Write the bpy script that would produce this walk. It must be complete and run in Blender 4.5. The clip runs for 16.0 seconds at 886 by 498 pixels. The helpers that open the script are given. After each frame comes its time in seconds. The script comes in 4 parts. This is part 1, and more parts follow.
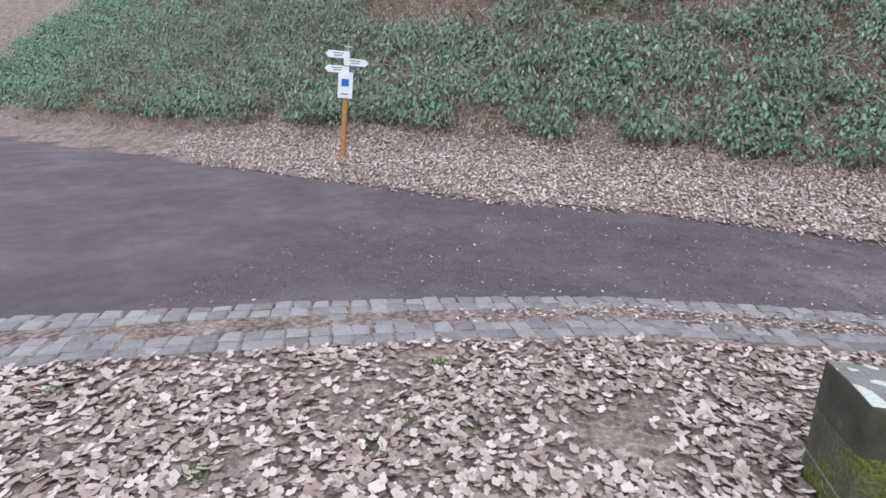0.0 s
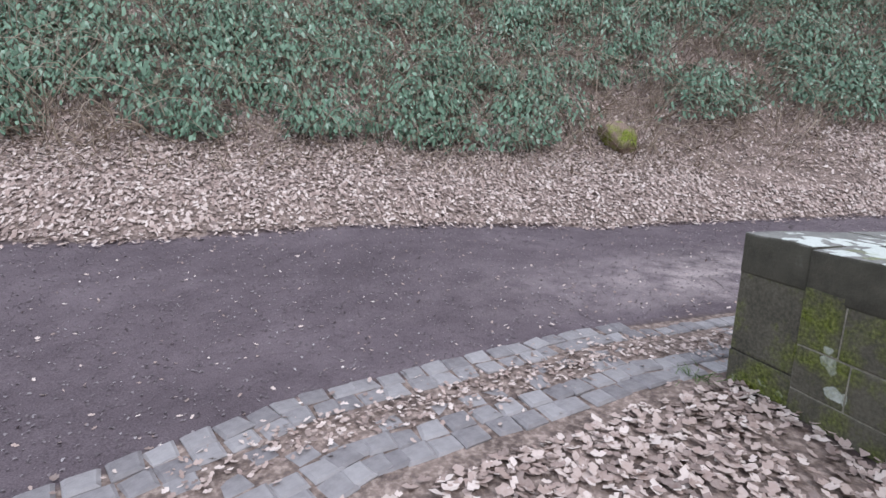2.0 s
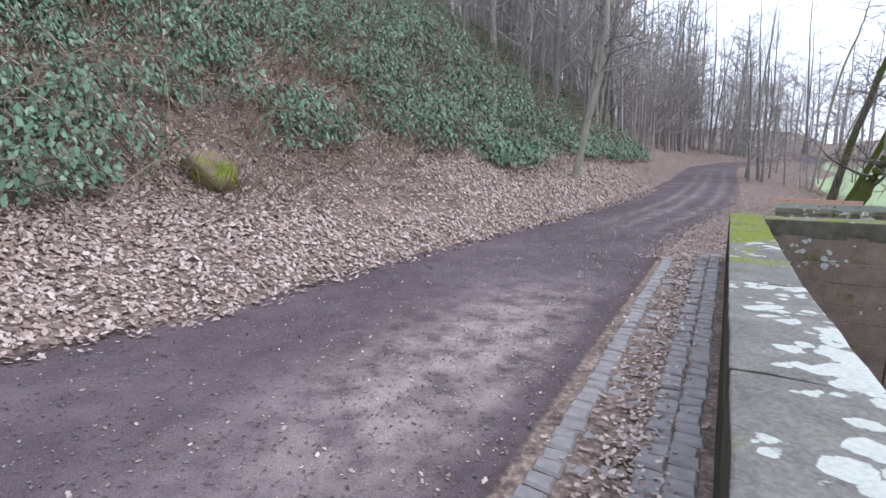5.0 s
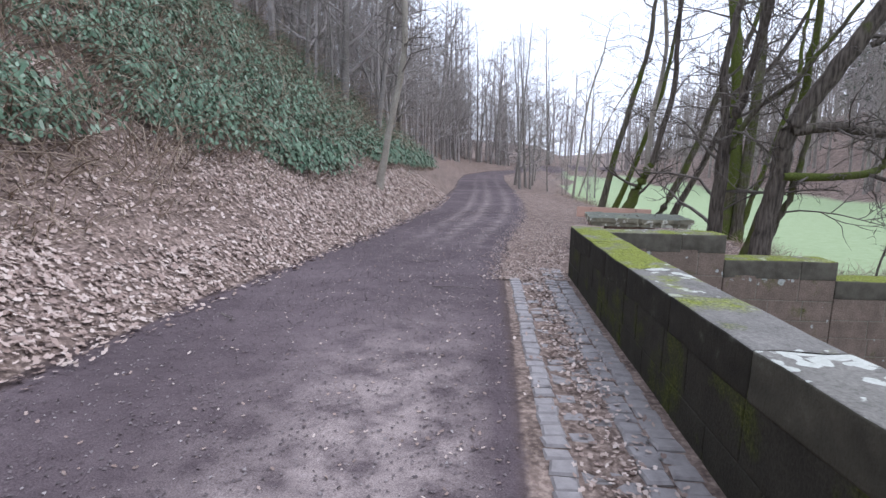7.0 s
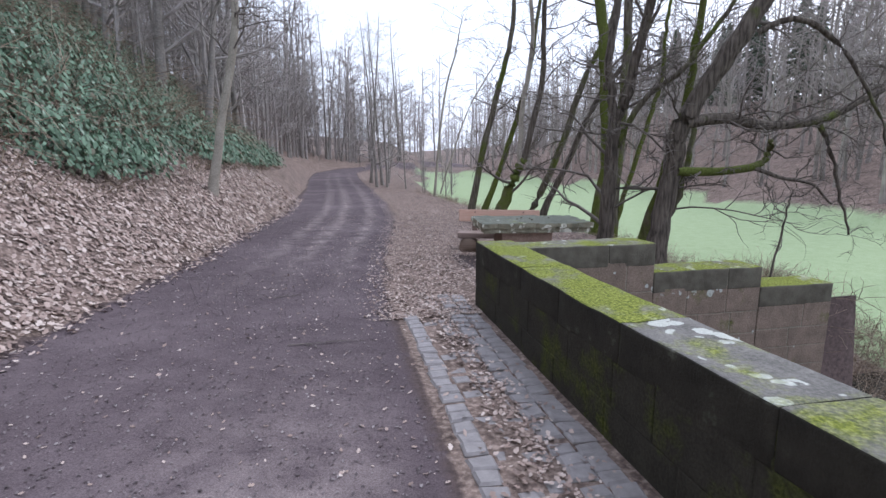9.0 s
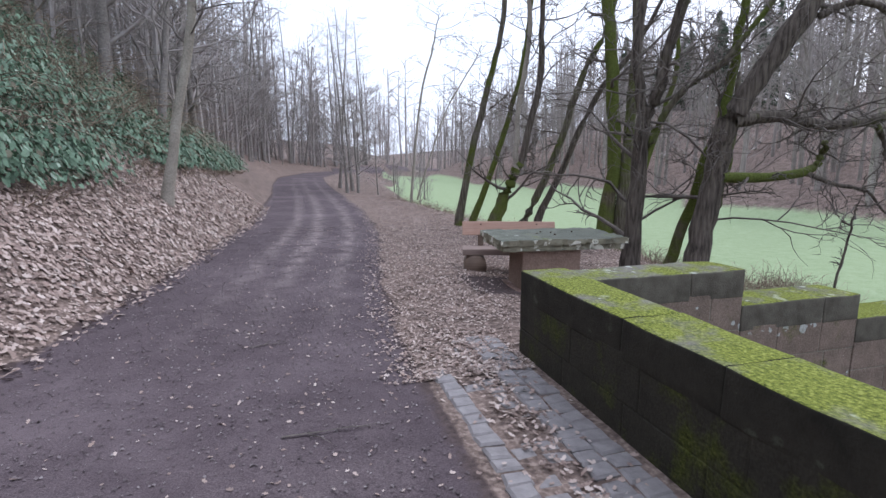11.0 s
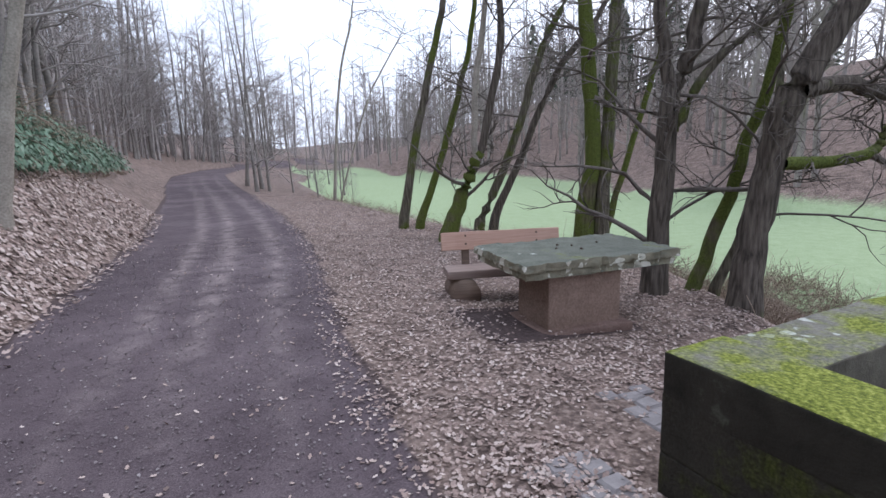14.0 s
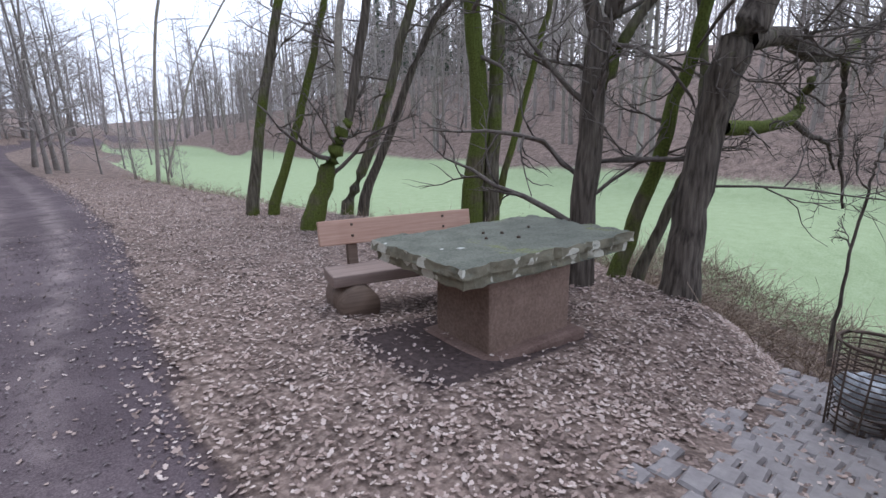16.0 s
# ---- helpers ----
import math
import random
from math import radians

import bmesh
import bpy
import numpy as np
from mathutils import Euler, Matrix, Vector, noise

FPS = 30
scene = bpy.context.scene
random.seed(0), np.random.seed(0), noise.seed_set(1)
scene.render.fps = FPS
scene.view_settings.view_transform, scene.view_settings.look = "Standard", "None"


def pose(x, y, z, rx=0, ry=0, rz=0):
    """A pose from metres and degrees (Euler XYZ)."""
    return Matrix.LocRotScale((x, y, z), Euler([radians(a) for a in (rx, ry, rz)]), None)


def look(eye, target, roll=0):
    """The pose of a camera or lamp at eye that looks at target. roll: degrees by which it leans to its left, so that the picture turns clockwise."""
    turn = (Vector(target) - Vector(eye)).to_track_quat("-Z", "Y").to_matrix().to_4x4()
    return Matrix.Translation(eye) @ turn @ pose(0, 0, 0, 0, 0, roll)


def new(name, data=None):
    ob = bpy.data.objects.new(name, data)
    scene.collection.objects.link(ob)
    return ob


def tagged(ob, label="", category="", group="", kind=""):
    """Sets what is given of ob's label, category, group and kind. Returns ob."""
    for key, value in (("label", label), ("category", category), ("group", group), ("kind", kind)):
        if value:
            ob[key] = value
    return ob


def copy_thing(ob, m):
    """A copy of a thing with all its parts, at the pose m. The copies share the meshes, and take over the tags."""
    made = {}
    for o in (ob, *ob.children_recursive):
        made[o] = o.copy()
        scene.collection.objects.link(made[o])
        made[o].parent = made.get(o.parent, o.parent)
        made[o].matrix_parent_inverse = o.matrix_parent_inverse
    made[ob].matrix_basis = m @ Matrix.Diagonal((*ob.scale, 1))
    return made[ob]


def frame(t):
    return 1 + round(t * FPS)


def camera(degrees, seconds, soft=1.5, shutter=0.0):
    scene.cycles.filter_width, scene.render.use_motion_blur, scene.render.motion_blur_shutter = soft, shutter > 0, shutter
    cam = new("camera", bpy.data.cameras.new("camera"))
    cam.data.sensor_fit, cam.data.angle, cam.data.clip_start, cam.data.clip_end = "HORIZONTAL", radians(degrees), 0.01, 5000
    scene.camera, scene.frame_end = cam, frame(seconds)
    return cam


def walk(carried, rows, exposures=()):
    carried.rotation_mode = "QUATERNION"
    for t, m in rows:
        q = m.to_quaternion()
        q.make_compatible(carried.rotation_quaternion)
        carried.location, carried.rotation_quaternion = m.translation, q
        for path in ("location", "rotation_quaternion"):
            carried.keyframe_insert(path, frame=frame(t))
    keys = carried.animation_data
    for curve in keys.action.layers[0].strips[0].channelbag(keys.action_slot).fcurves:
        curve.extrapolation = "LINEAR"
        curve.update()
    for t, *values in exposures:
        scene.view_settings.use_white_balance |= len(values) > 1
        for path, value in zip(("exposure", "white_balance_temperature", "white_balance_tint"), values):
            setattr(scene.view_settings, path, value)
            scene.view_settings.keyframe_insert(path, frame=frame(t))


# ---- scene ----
cam = camera(81.9, 16.0)
PATH = [
    (0, (4.602, -2.365, 1.655), (2.733, -2.882, 1.166), 2.4),
    (0.5, (3.963, -2.176, 1.615), (2.074, -2.500, 1.044), 0.5),
    (1, (3.425, -1.95, 1.618), (1.527, -2.033, 0.997), -0.8),
    (1.5, (2.890, -1.902, 1.645), (0.981, -1.689, 1.089), -1.3),
    (2, (2.307, -1.972, 1.549), (0.451, -1.380, 1.093), 0.1),
    (2.5, (1.802, -1.866, 1.594), (0.030, -1.044, 1.165), 0.9),
    (3, (1.310, -1.693, 1.598), (-0.322, -0.616, 1.180), 0.8),
    (3.5, (0.935, -1.444, 1.576), (-0.516, -0.135, 1.152), 1.1),
    (4, (0.599, -1.247, 1.649), (-0.688, 0.223, 1.226), 2.2),
    (4.5, (0.290, -0.974, 1.670), (-0.860, 0.615, 1.276), 0.8),
    (5, (-0.048, -0.370, 1.625), (-1.006, 1.347, 1.262), -0.6),
    (5.2, (-0.165, -0.183, 1.622), (-1.051, 1.576, 1.276), -0.8),
    (7.3, (-1.314, 1.408, 1.612), (-1.345, 3.377, 1.263), 0.9),
    (7.5, (-1.350, 1.620, 1.627), (-1.298, 3.587, 1.269), 0.9),
    (8, (-1.401, 2.147, 1.593), (-1.167, 4.103, 1.247), 0.7),
    (8.5, (-1.457, 2.623, 1.608), (-1.114, 4.564, 1.273), 1.5),
    (8.7, (-1.468, 2.801, 1.624), (-1.098, 4.736, 1.279), 0.9),
    (10.8, (-1.803, 4.402, 1.619), (-1.262, 6.297, 1.274), -0.2),
    (11, (-1.799, 4.536, 1.625), (-1.257, 6.431, 1.289), -0.0),
    (11.5, (-1.773, 4.920, 1.604), (-1.227, 6.820, 1.301), -0.2),
    (12, (-1.779, 5.268, 1.591), (-1.206, 7.161, 1.300), -1.2),
    (12.5, (-1.817, 5.650, 1.629), (-1.223, 7.536, 1.327), -1.0),
    (13, (-1.907, 6.025, 1.651), (-1.243, 7.887, 1.347), -1.5),
    (13.5, (-2.011, 6.363, 1.683), (-1.247, 8.182, 1.358), -1.4),
    (14, (-1.862, 6.873, 1.649), (-1.009, 8.642, 1.272), -1.6),
    (14.5, (-1.795, 7.330, 1.606), (-0.798, 9.011, 1.182), -1.7),
    (15, (-1.610, 7.754, 1.555), (-0.517, 9.367, 1.105), -1.3),
    (15.5, (-1.521, 8.110, 1.539), (-0.323, 9.641, 1.071), -1.0),
    (16, (-1.380, 8.439, 1.452), (-0.063, 9.871, 0.991), -0.8),
]
walk(cam, [(t, look(e, g, r)) for t, e, g, r in PATH], [(0, 0.46, 5900, 12), (3, 0.52, 5900, 12), (5.2, 0.48, 5900, 13), (8, 0.33, 5900, 15), (16, 0.22, 5850, 15)])

# ---- world and light: an overcast winter day ----
world = bpy.data.worlds.new("overcast")
scene.world = world
world.use_nodes = True
wn, wl = world.node_tree.nodes, world.node_tree.links
sky = wn.new("ShaderNodeTexSky")
sky.sky_type, sky.sun_disc = "NISHITA", False
sky.sun_elevation, sky.sun_rotation, sky.dust_density = radians(35), radians(60), 4.0
veil = wn.new("ShaderNodeMixRGB")
veil.inputs[0].default_value = 0.86
veil.inputs[2].default_value = (9.6, 10.2, 11.2, 1)
wl.new(sky.outputs[0], veil.inputs[1])
wl.new(veil.outputs[0], wn["Background"].inputs[0])
wn["Background"].inputs[1].default_value = 0.115
lamp = bpy.data.lights.new("sun", "SUN")
lamp.energy, lamp.angle, lamp.color = 0.9, radians(25), (1, 0.97, 0.92)
sun = new("sun", lamp)
sun.matrix_world = look((20, 10, 30), (0, 5, 0))

# ---- materials ----
def nodes_of(name, rough=0.9):
    m = bpy.data.materials.new(name)
    m.use_nodes = True
    b = m.node_tree.nodes["Principled BSDF"]
    b.inputs["Roughness"].default_value = rough
    b.inputs["Specular IOR Level"].default_value = 0.25
    return m, m.node_tree.nodes, m.node_tree.links, b


def noise_tex(n, l, scale, detail=6, rough=0.6, coord="Object"):
    tc = n.new("ShaderNodeTexCoord")
    t = n.new("ShaderNodeTexNoise")
    t.inputs["Scale"].default_value, t.inputs["Detail"].default_value, t.inputs["Roughness"].default_value = scale, detail, rough
    l.new(tc.outputs[coord], t.inputs["Vector"])
    return t.outputs["Fac"]


def ramp(n, l, fac, *stops):
    r = n.new("ShaderNodeValToRGB")
    while len(r.color_ramp.elements) < len(stops):
        r.color_ramp.elements.new(0.5)
    for e, (p, c) in zip(r.color_ramp.elements, stops):
        e.position, e.color = p, (*c, 1)
    l.new(fac, r.inputs[0])
    return r.outputs[0]


def mix(n, l, fac, a, b, mode="MIX"):
    x = n.new("ShaderNodeMixRGB")
    x.blend_type = mode
    for s, v in zip(x.inputs, (fac, a, b)):
        if isinstance(v, (int, float)):
            s.default_value = v
        elif isinstance(v, tuple):
            s.default_value = (*v, 1)
        else:
            l.new(v, s)
    return x.outputs[0]


def math_node(n, l, op, a, b=0.0):
    x = n.new("ShaderNodeMath")
    x.operation, x.use_clamp = op, op != "ADD"
    for s, v in zip(x.inputs, (a, b)):
        if isinstance(v, (int, float)):
            s.default_value = v
        else:
            l.new(v, s)
    return x.outputs[0]


def bumped(n, l, b, height, strength=0.5, dist=0.02):
    k = n.new("ShaderNodeBump")
    k.inputs["Strength"].default_value, k.inputs["Distance"].default_value = strength, dist
    l.new(height, k.inputs["Height"])
    l.new(k.outputs[0], b.inputs["Normal"])


def plain(name, dark, light, scale=6, rough=0.9, bump=0.4, dist=0.01):
    m, n, l, b = nodes_of(name, rough)
    a, f = noise_tex(n, l, scale), noise_tex(n, l, scale * 9)
    c = ramp(n, l, a, (0.3, dark), (0.7, light))
    c = mix(n, l, 0.35, c, ramp(n, l, f, (0.35, tuple(v * 0.55 for v in dark)), (0.65, tuple(min(1, v * 1.25) for v in light))))
    l.new(c, b.inputs["Base Color"])
    bumped(n, l, b, f, bump, dist)
    return m


def leaf_material(name, stops, rough=0.75, through=0.0):
    m, n, l, b = nodes_of(name, rough)
    g = n.new("ShaderNodeNewGeometry")
    c = ramp(n, l, g.outputs["Random Per Island"], *stops)
    c = mix(n, l, 0.22, c, ramp(n, l, noise_tex(n, l, 40), (0.3, stops[-3][1]), (0.7, stops[-1][1])))
    l.new(c, b.inputs["Base Color"])
    return m


LITTER = leaf_material("dead_leaves", [(0.0, (0.13, 0.088, 0.075)), (0.35, (0.31, 0.22, 0.185)), (0.7, (0.49, 0.385, 0.335)), (1.0, (0.67, 0.575, 0.515))])
IVY = leaf_material("bramble_leaves", [(0.0, (0.17, 0.115, 0.075)), (0.07, (0.12, 0.10, 0.06)), (0.10, (0.04, 0.075, 0.042)), (0.5, (0.10, 0.185, 0.11)), (0.88, (0.19, 0.29, 0.195)), (1.0, (0.35, 0.43, 0.34))], 0.55)
GRIT = leaf_material("track_stones", [(0.0, (0.045, 0.032, 0.036)), (0.6, (0.14, 0.11, 0.115)), (0.92, (0.22, 0.19, 0.19)), (1.0, (0.40, 0.36, 0.35))])
STRAW = leaf_material("dry_stalks", [(0.0, (0.13, 0.09, 0.065)), (0.5, (0.30, 0.225, 0.165)), (1.0, (0.50, 0.41, 0.32))])
TWIG = plain("twig_bark", (0.10, 0.085, 0.075), (0.20, 0.175, 0.155), 3)
PALE = plain("pale_bark", (0.25, 0.225, 0.185), (0.44, 0.40, 0.34), 4)
# far bark and twigs: distance haze put into their colours, paler than near bark
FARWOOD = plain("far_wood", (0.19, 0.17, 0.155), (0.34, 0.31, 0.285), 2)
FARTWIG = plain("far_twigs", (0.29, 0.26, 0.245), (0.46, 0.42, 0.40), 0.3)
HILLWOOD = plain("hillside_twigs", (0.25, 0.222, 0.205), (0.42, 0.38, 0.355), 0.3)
FIR = plain("fir_needles", (0.05, 0.075, 0.05), (0.11, 0.14, 0.10), 3)
WHITE = plain("white_painted_metal", (0.72, 0.75, 0.76), (0.84, 0.86, 0.87), 3, 0.5, 0.1)
BLUE = plain("blue_print", (0.02, 0.12, 0.42), (0.03, 0.16, 0.5), 8, 0.5, 0.05)
INK = plain("dark_print", (0.08, 0.09, 0.10), (0.14, 0.15, 0.16), 8, 0.6, 0.05)
METAL = plain("galvanised_metal", (0.32, 0.33, 0.34), (0.45, 0.46, 0.47), 8, 0.5, 0.1)
RUST = plain("rusty_wire", (0.06, 0.045, 0.035), (0.14, 0.10, 0.08), 20, 0.8)
BAG = plain("plastic_litter", (0.35, 0.38, 0.42), (0.6, 0.63, 0.66), 12, 0.35)
BASE = plain("sandstone_block", (0.20, 0.135, 0.105), (0.30, 0.215, 0.17), 5, 0.95, 0.4, 0.008)
MORTAR = plain("mortar", (0.16, 0.145, 0.11), (0.32, 0.29, 0.23), 8)
SOILRED = plain("reddish_sand", (0.15, 0.095, 0.078), (0.26, 0.18, 0.15), 7, 0.95, 0.5, 0.01)
GRASS = leaf_material("green_blades", [(0.0, (0.06, 0.10, 0.03)), (0.5, (0.13, 0.20, 0.07)), (1.0, (0.24, 0.32, 0.13))])


def timber(name, dark, light):
    m, n, l, b = nodes_of(name, 0.7)
    tc, mp = n.new("ShaderNodeTexCoord"), n.new("ShaderNodeMapping")
    mp.inputs["Scale"].default_value = (2, 40, 40)
    l.new(tc.outputs["Object"], mp.inputs[0])
    t = n.new("ShaderNodeTexNoise")
    t.inputs["Scale"].default_value, t.inputs["Detail"].default_value = 1.2, 8
    l.new(mp.outputs[0], t.inputs["Vector"])
    l.new(mix(n, l, 0.3, ramp(n, l, t.outputs["Fac"], (0.3, dark), (0.7, light)), ramp(n, l, noise_tex(n, l, 3), (0.3, dark), (0.7, light))), b.inputs["Base Color"])
    bumped(n, l, b, t.outputs["Fac"], 0.3, 0.004)
    return m


POST = timber("orange_stained_post", (0.33, 0.15, 0.05), (0.52, 0.27, 0.10))
PLANK = timber("pinkish_larch_plank", (0.44, 0.26, 0.19), (0.62, 0.42, 0.33))
SEATW = timber("weathered_seat_plank", (0.22, 0.16, 0.14), (0.36, 0.28, 0.24))
LOG = timber("weathered_log", (0.12, 0.085, 0.065), (0.25, 0.18, 0.14))


def sum_node(n, l, a, b, times=1.0):
    """a + b * times, unclamped."""
    x = n.new("ShaderNodeMath")
    x.operation = "MULTIPLY_ADD"
    for s, v in zip(x.inputs, (b, times, a)):
        if isinstance(v, (int, float)):
            s.default_value = v
        else:
            l.new(v, s)
    return x.outputs[0]


def crusts(n, l, amount, lean=0.0):
    """Rounded patches of lichen, thicker towards the stream side where lean is given."""
    tc, v, d = n.new("ShaderNodeTexCoord"), n.new("ShaderNodeTexVoronoi"), n.new("ShaderNodeVectorMath")
    w = n.new("ShaderNodeTexNoise")
    w.inputs["Scale"].default_value, w.inputs["Detail"].default_value = 9, 5
    l.new(tc.outputs["Object"], w.inputs["Vector"])
    d.operation = "MULTIPLY_ADD"
    d.inputs[1].default_value = (0.13, 0.13, 0.13)
    l.new(w.outputs["Color"], d.inputs[0])
    l.new(tc.outputs["Object"], d.inputs[2])
    v.inputs["Scale"].default_value = 8.5
    l.new(d.outputs[0], v.inputs["Vector"])
    k = sum_node(n, l, sum_node(n, l, 0.55 - 2.6 * amount, noise_tex(n, l, 1.7, 3), 2.6), v.outputs["Distance"], -1.0)
    if lean:
        sp = n.new("ShaderNodeSeparateXYZ")
        l.new(tc.outputs["Object"], sp.inputs[0])
        k = sum_node(n, l, k, sum_node(n, l, 0.2, sp.outputs[1]), -lean)
    return ramp(n, l, k, (0.0, (0, 0, 0)), (0.05, (1, 1, 1)))


def stone_material(name, base, mossy, lichen, sides=None, lean=0.0, dim=1.0, rim=0.0):
    """Old sandstone: grain, dark weathering, moss, pale crusts of lichen. sides: colour of faces not turned up; dim:
    scales the moss colour.
    """
    m, n, l, b = nodes_of(name, 0.92)
    big, mid, fine = noise_tex(n, l, 1.3), noise_tex(n, l, 5), noise_tex(n, l, 55)
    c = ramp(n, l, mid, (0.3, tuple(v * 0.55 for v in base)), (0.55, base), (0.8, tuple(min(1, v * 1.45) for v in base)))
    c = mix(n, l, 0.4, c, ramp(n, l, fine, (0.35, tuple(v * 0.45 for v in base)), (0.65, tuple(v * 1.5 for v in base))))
    if lichen:
        k = crusts(n, l, lichen, lean)
        c = mix(n, l, k, c, mix(n, l, 0.4, (0.52, 0.53, 0.48), ramp(n, l, fine, (0.3, (0.30, 0.32, 0.28)), (0.7, (0.70, 0.71, 0.66)))))
    if mossy:
        mo = noise_tex(n, l, 2.3, 9, 0.65)
        k = ramp(n, l, mo, (mossy, (0, 0, 0)), (mossy + 0.14, (1, 1, 1)))
        c = mix(n, l, k, c, ramp(n, l, fine, *((p, tuple(v * dim for v in c)) for p, c in ((0.32, (0.06, 0.075, 0.012)), (0.52, (0.19, 0.22, 0.035)), (0.72, (0.40, 0.42, 0.11))))))
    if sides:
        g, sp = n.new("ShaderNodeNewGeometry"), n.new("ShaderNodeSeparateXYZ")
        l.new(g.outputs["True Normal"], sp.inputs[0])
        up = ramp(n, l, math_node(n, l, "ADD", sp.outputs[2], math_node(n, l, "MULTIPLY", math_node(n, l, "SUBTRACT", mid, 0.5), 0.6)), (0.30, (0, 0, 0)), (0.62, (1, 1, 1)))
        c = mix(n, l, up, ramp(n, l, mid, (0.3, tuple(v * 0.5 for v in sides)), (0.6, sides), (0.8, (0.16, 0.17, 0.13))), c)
    if rim:
        c = mix(n, l, math_node(n, l, "MULTIPLY", math_node(n, l, "SUBTRACT", 1.0, up), crusts(n, l, rim)), c, (0.60, 0.59, 0.50))
    l.new(c, b.inputs["Base Color"])
    bumped(n, l, b, math_node(n, l, "ADD", mid, fine), 0.6, 0.012)
    return m


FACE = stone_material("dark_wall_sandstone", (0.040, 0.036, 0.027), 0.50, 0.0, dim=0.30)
WINGFACE = stone_material("weathered_wing_sandstone", (0.25, 0.19, 0.15), 0.58, 0.72, dim=0.5)
INNER = stone_material("reddish_inner_sandstone", (0.24, 0.16, 0.13), 0.60, 0.72)
ENDFACE = stone_material("mossy_wall_sandstone", (0.105, 0.095, 0.07), 0.46, 0.70, dim=0.6)
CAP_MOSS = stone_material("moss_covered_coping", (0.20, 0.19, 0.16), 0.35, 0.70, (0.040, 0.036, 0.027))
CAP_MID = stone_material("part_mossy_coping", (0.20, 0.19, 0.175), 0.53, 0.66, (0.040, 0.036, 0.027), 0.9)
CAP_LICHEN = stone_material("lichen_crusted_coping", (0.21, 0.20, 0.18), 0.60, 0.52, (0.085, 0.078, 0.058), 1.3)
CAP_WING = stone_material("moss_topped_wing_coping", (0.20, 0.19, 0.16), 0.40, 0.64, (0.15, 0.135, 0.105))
SLAB = stone_material("table_slab_sandstone", (0.17, 0.18, 0.145), 0.58, 0.72, (0.27, 0.25, 0.18), rim=0.55)
BOULDER = stone_material("mossy_boulder", (0.28, 0.20, 0.16), 0.43, 0.0)


def sett_material():
    m, n, l, b = nodes_of("sett_stone", 0.42)
    o = n.new("ShaderNodeObjectInfo")
    c = ramp(n, l, o.outputs["Random"], (0.0, (0.14, 0.125, 0.13)), (0.5, (0.245, 0.225, 0.225)), (1.0, (0.36, 0.335, 0.33)))
    c = mix(n, l, 0.45, c, ramp(n, l, noise_tex(n, l, 14), (0.3, (0.11, 0.095, 0.095)), (0.7, (0.35, 0.32, 0.31))))
    l.new(c, b.inputs["Base Color"])
    bumped(n, l, b, noise_tex(n, l, 60), 0.5, 0.006)
    return m


SETT = sett_material()


def bark_material(name, dark, light, moss):
    m, n, l, b = nodes_of(name, 0.95)
    tc, mp = n.new("ShaderNodeTexCoord"), n.new("ShaderNodeMapping")
    mp.inputs["Scale"].default_value = (26, 26, 3.5)
    l.new(tc.outputs["Object"], mp.inputs[0])
    t = n.new("ShaderNodeTexNoise")
    t.inputs["Scale"].default_value, t.inputs["Detail"].default_value = 1.0, 6
    l.new(mp.outputs[0], t.inputs["Vector"])
    c = ramp(n, l, t.outputs["Fac"], (0.35, dark), (0.65, light))
    k = ramp(n, l, noise_tex(n, l, 1.4, 7), (moss, (0, 0, 0)), (moss + 0.12, (1, 1, 1)))
    c = mix(n, l, k, c, ramp(n, l, noise_tex(n, l, 50), (0.3, (0.05, 0.065, 0.015)), (0.7, (0.15, 0.18, 0.04))))
    l.new(c, b.inputs["Base Color"])
    bumped(n, l, b, t.outputs["Fac"], 0.9, 0.03)
    return m


BARK = bark_material("furrowed_bark", (0.055, 0.045, 0.038), (0.17, 0.145, 0.12), 0.60)
MOSSBARK = bark_material("mossy_bark", (0.07, 0.06, 0.045), (0.19, 0.17, 0.13), 0.47)
MOSSLIMB = bark_material("moss_covered_limb", (0.07, 0.06, 0.04), (0.16, 0.14, 0.09), 0.36)


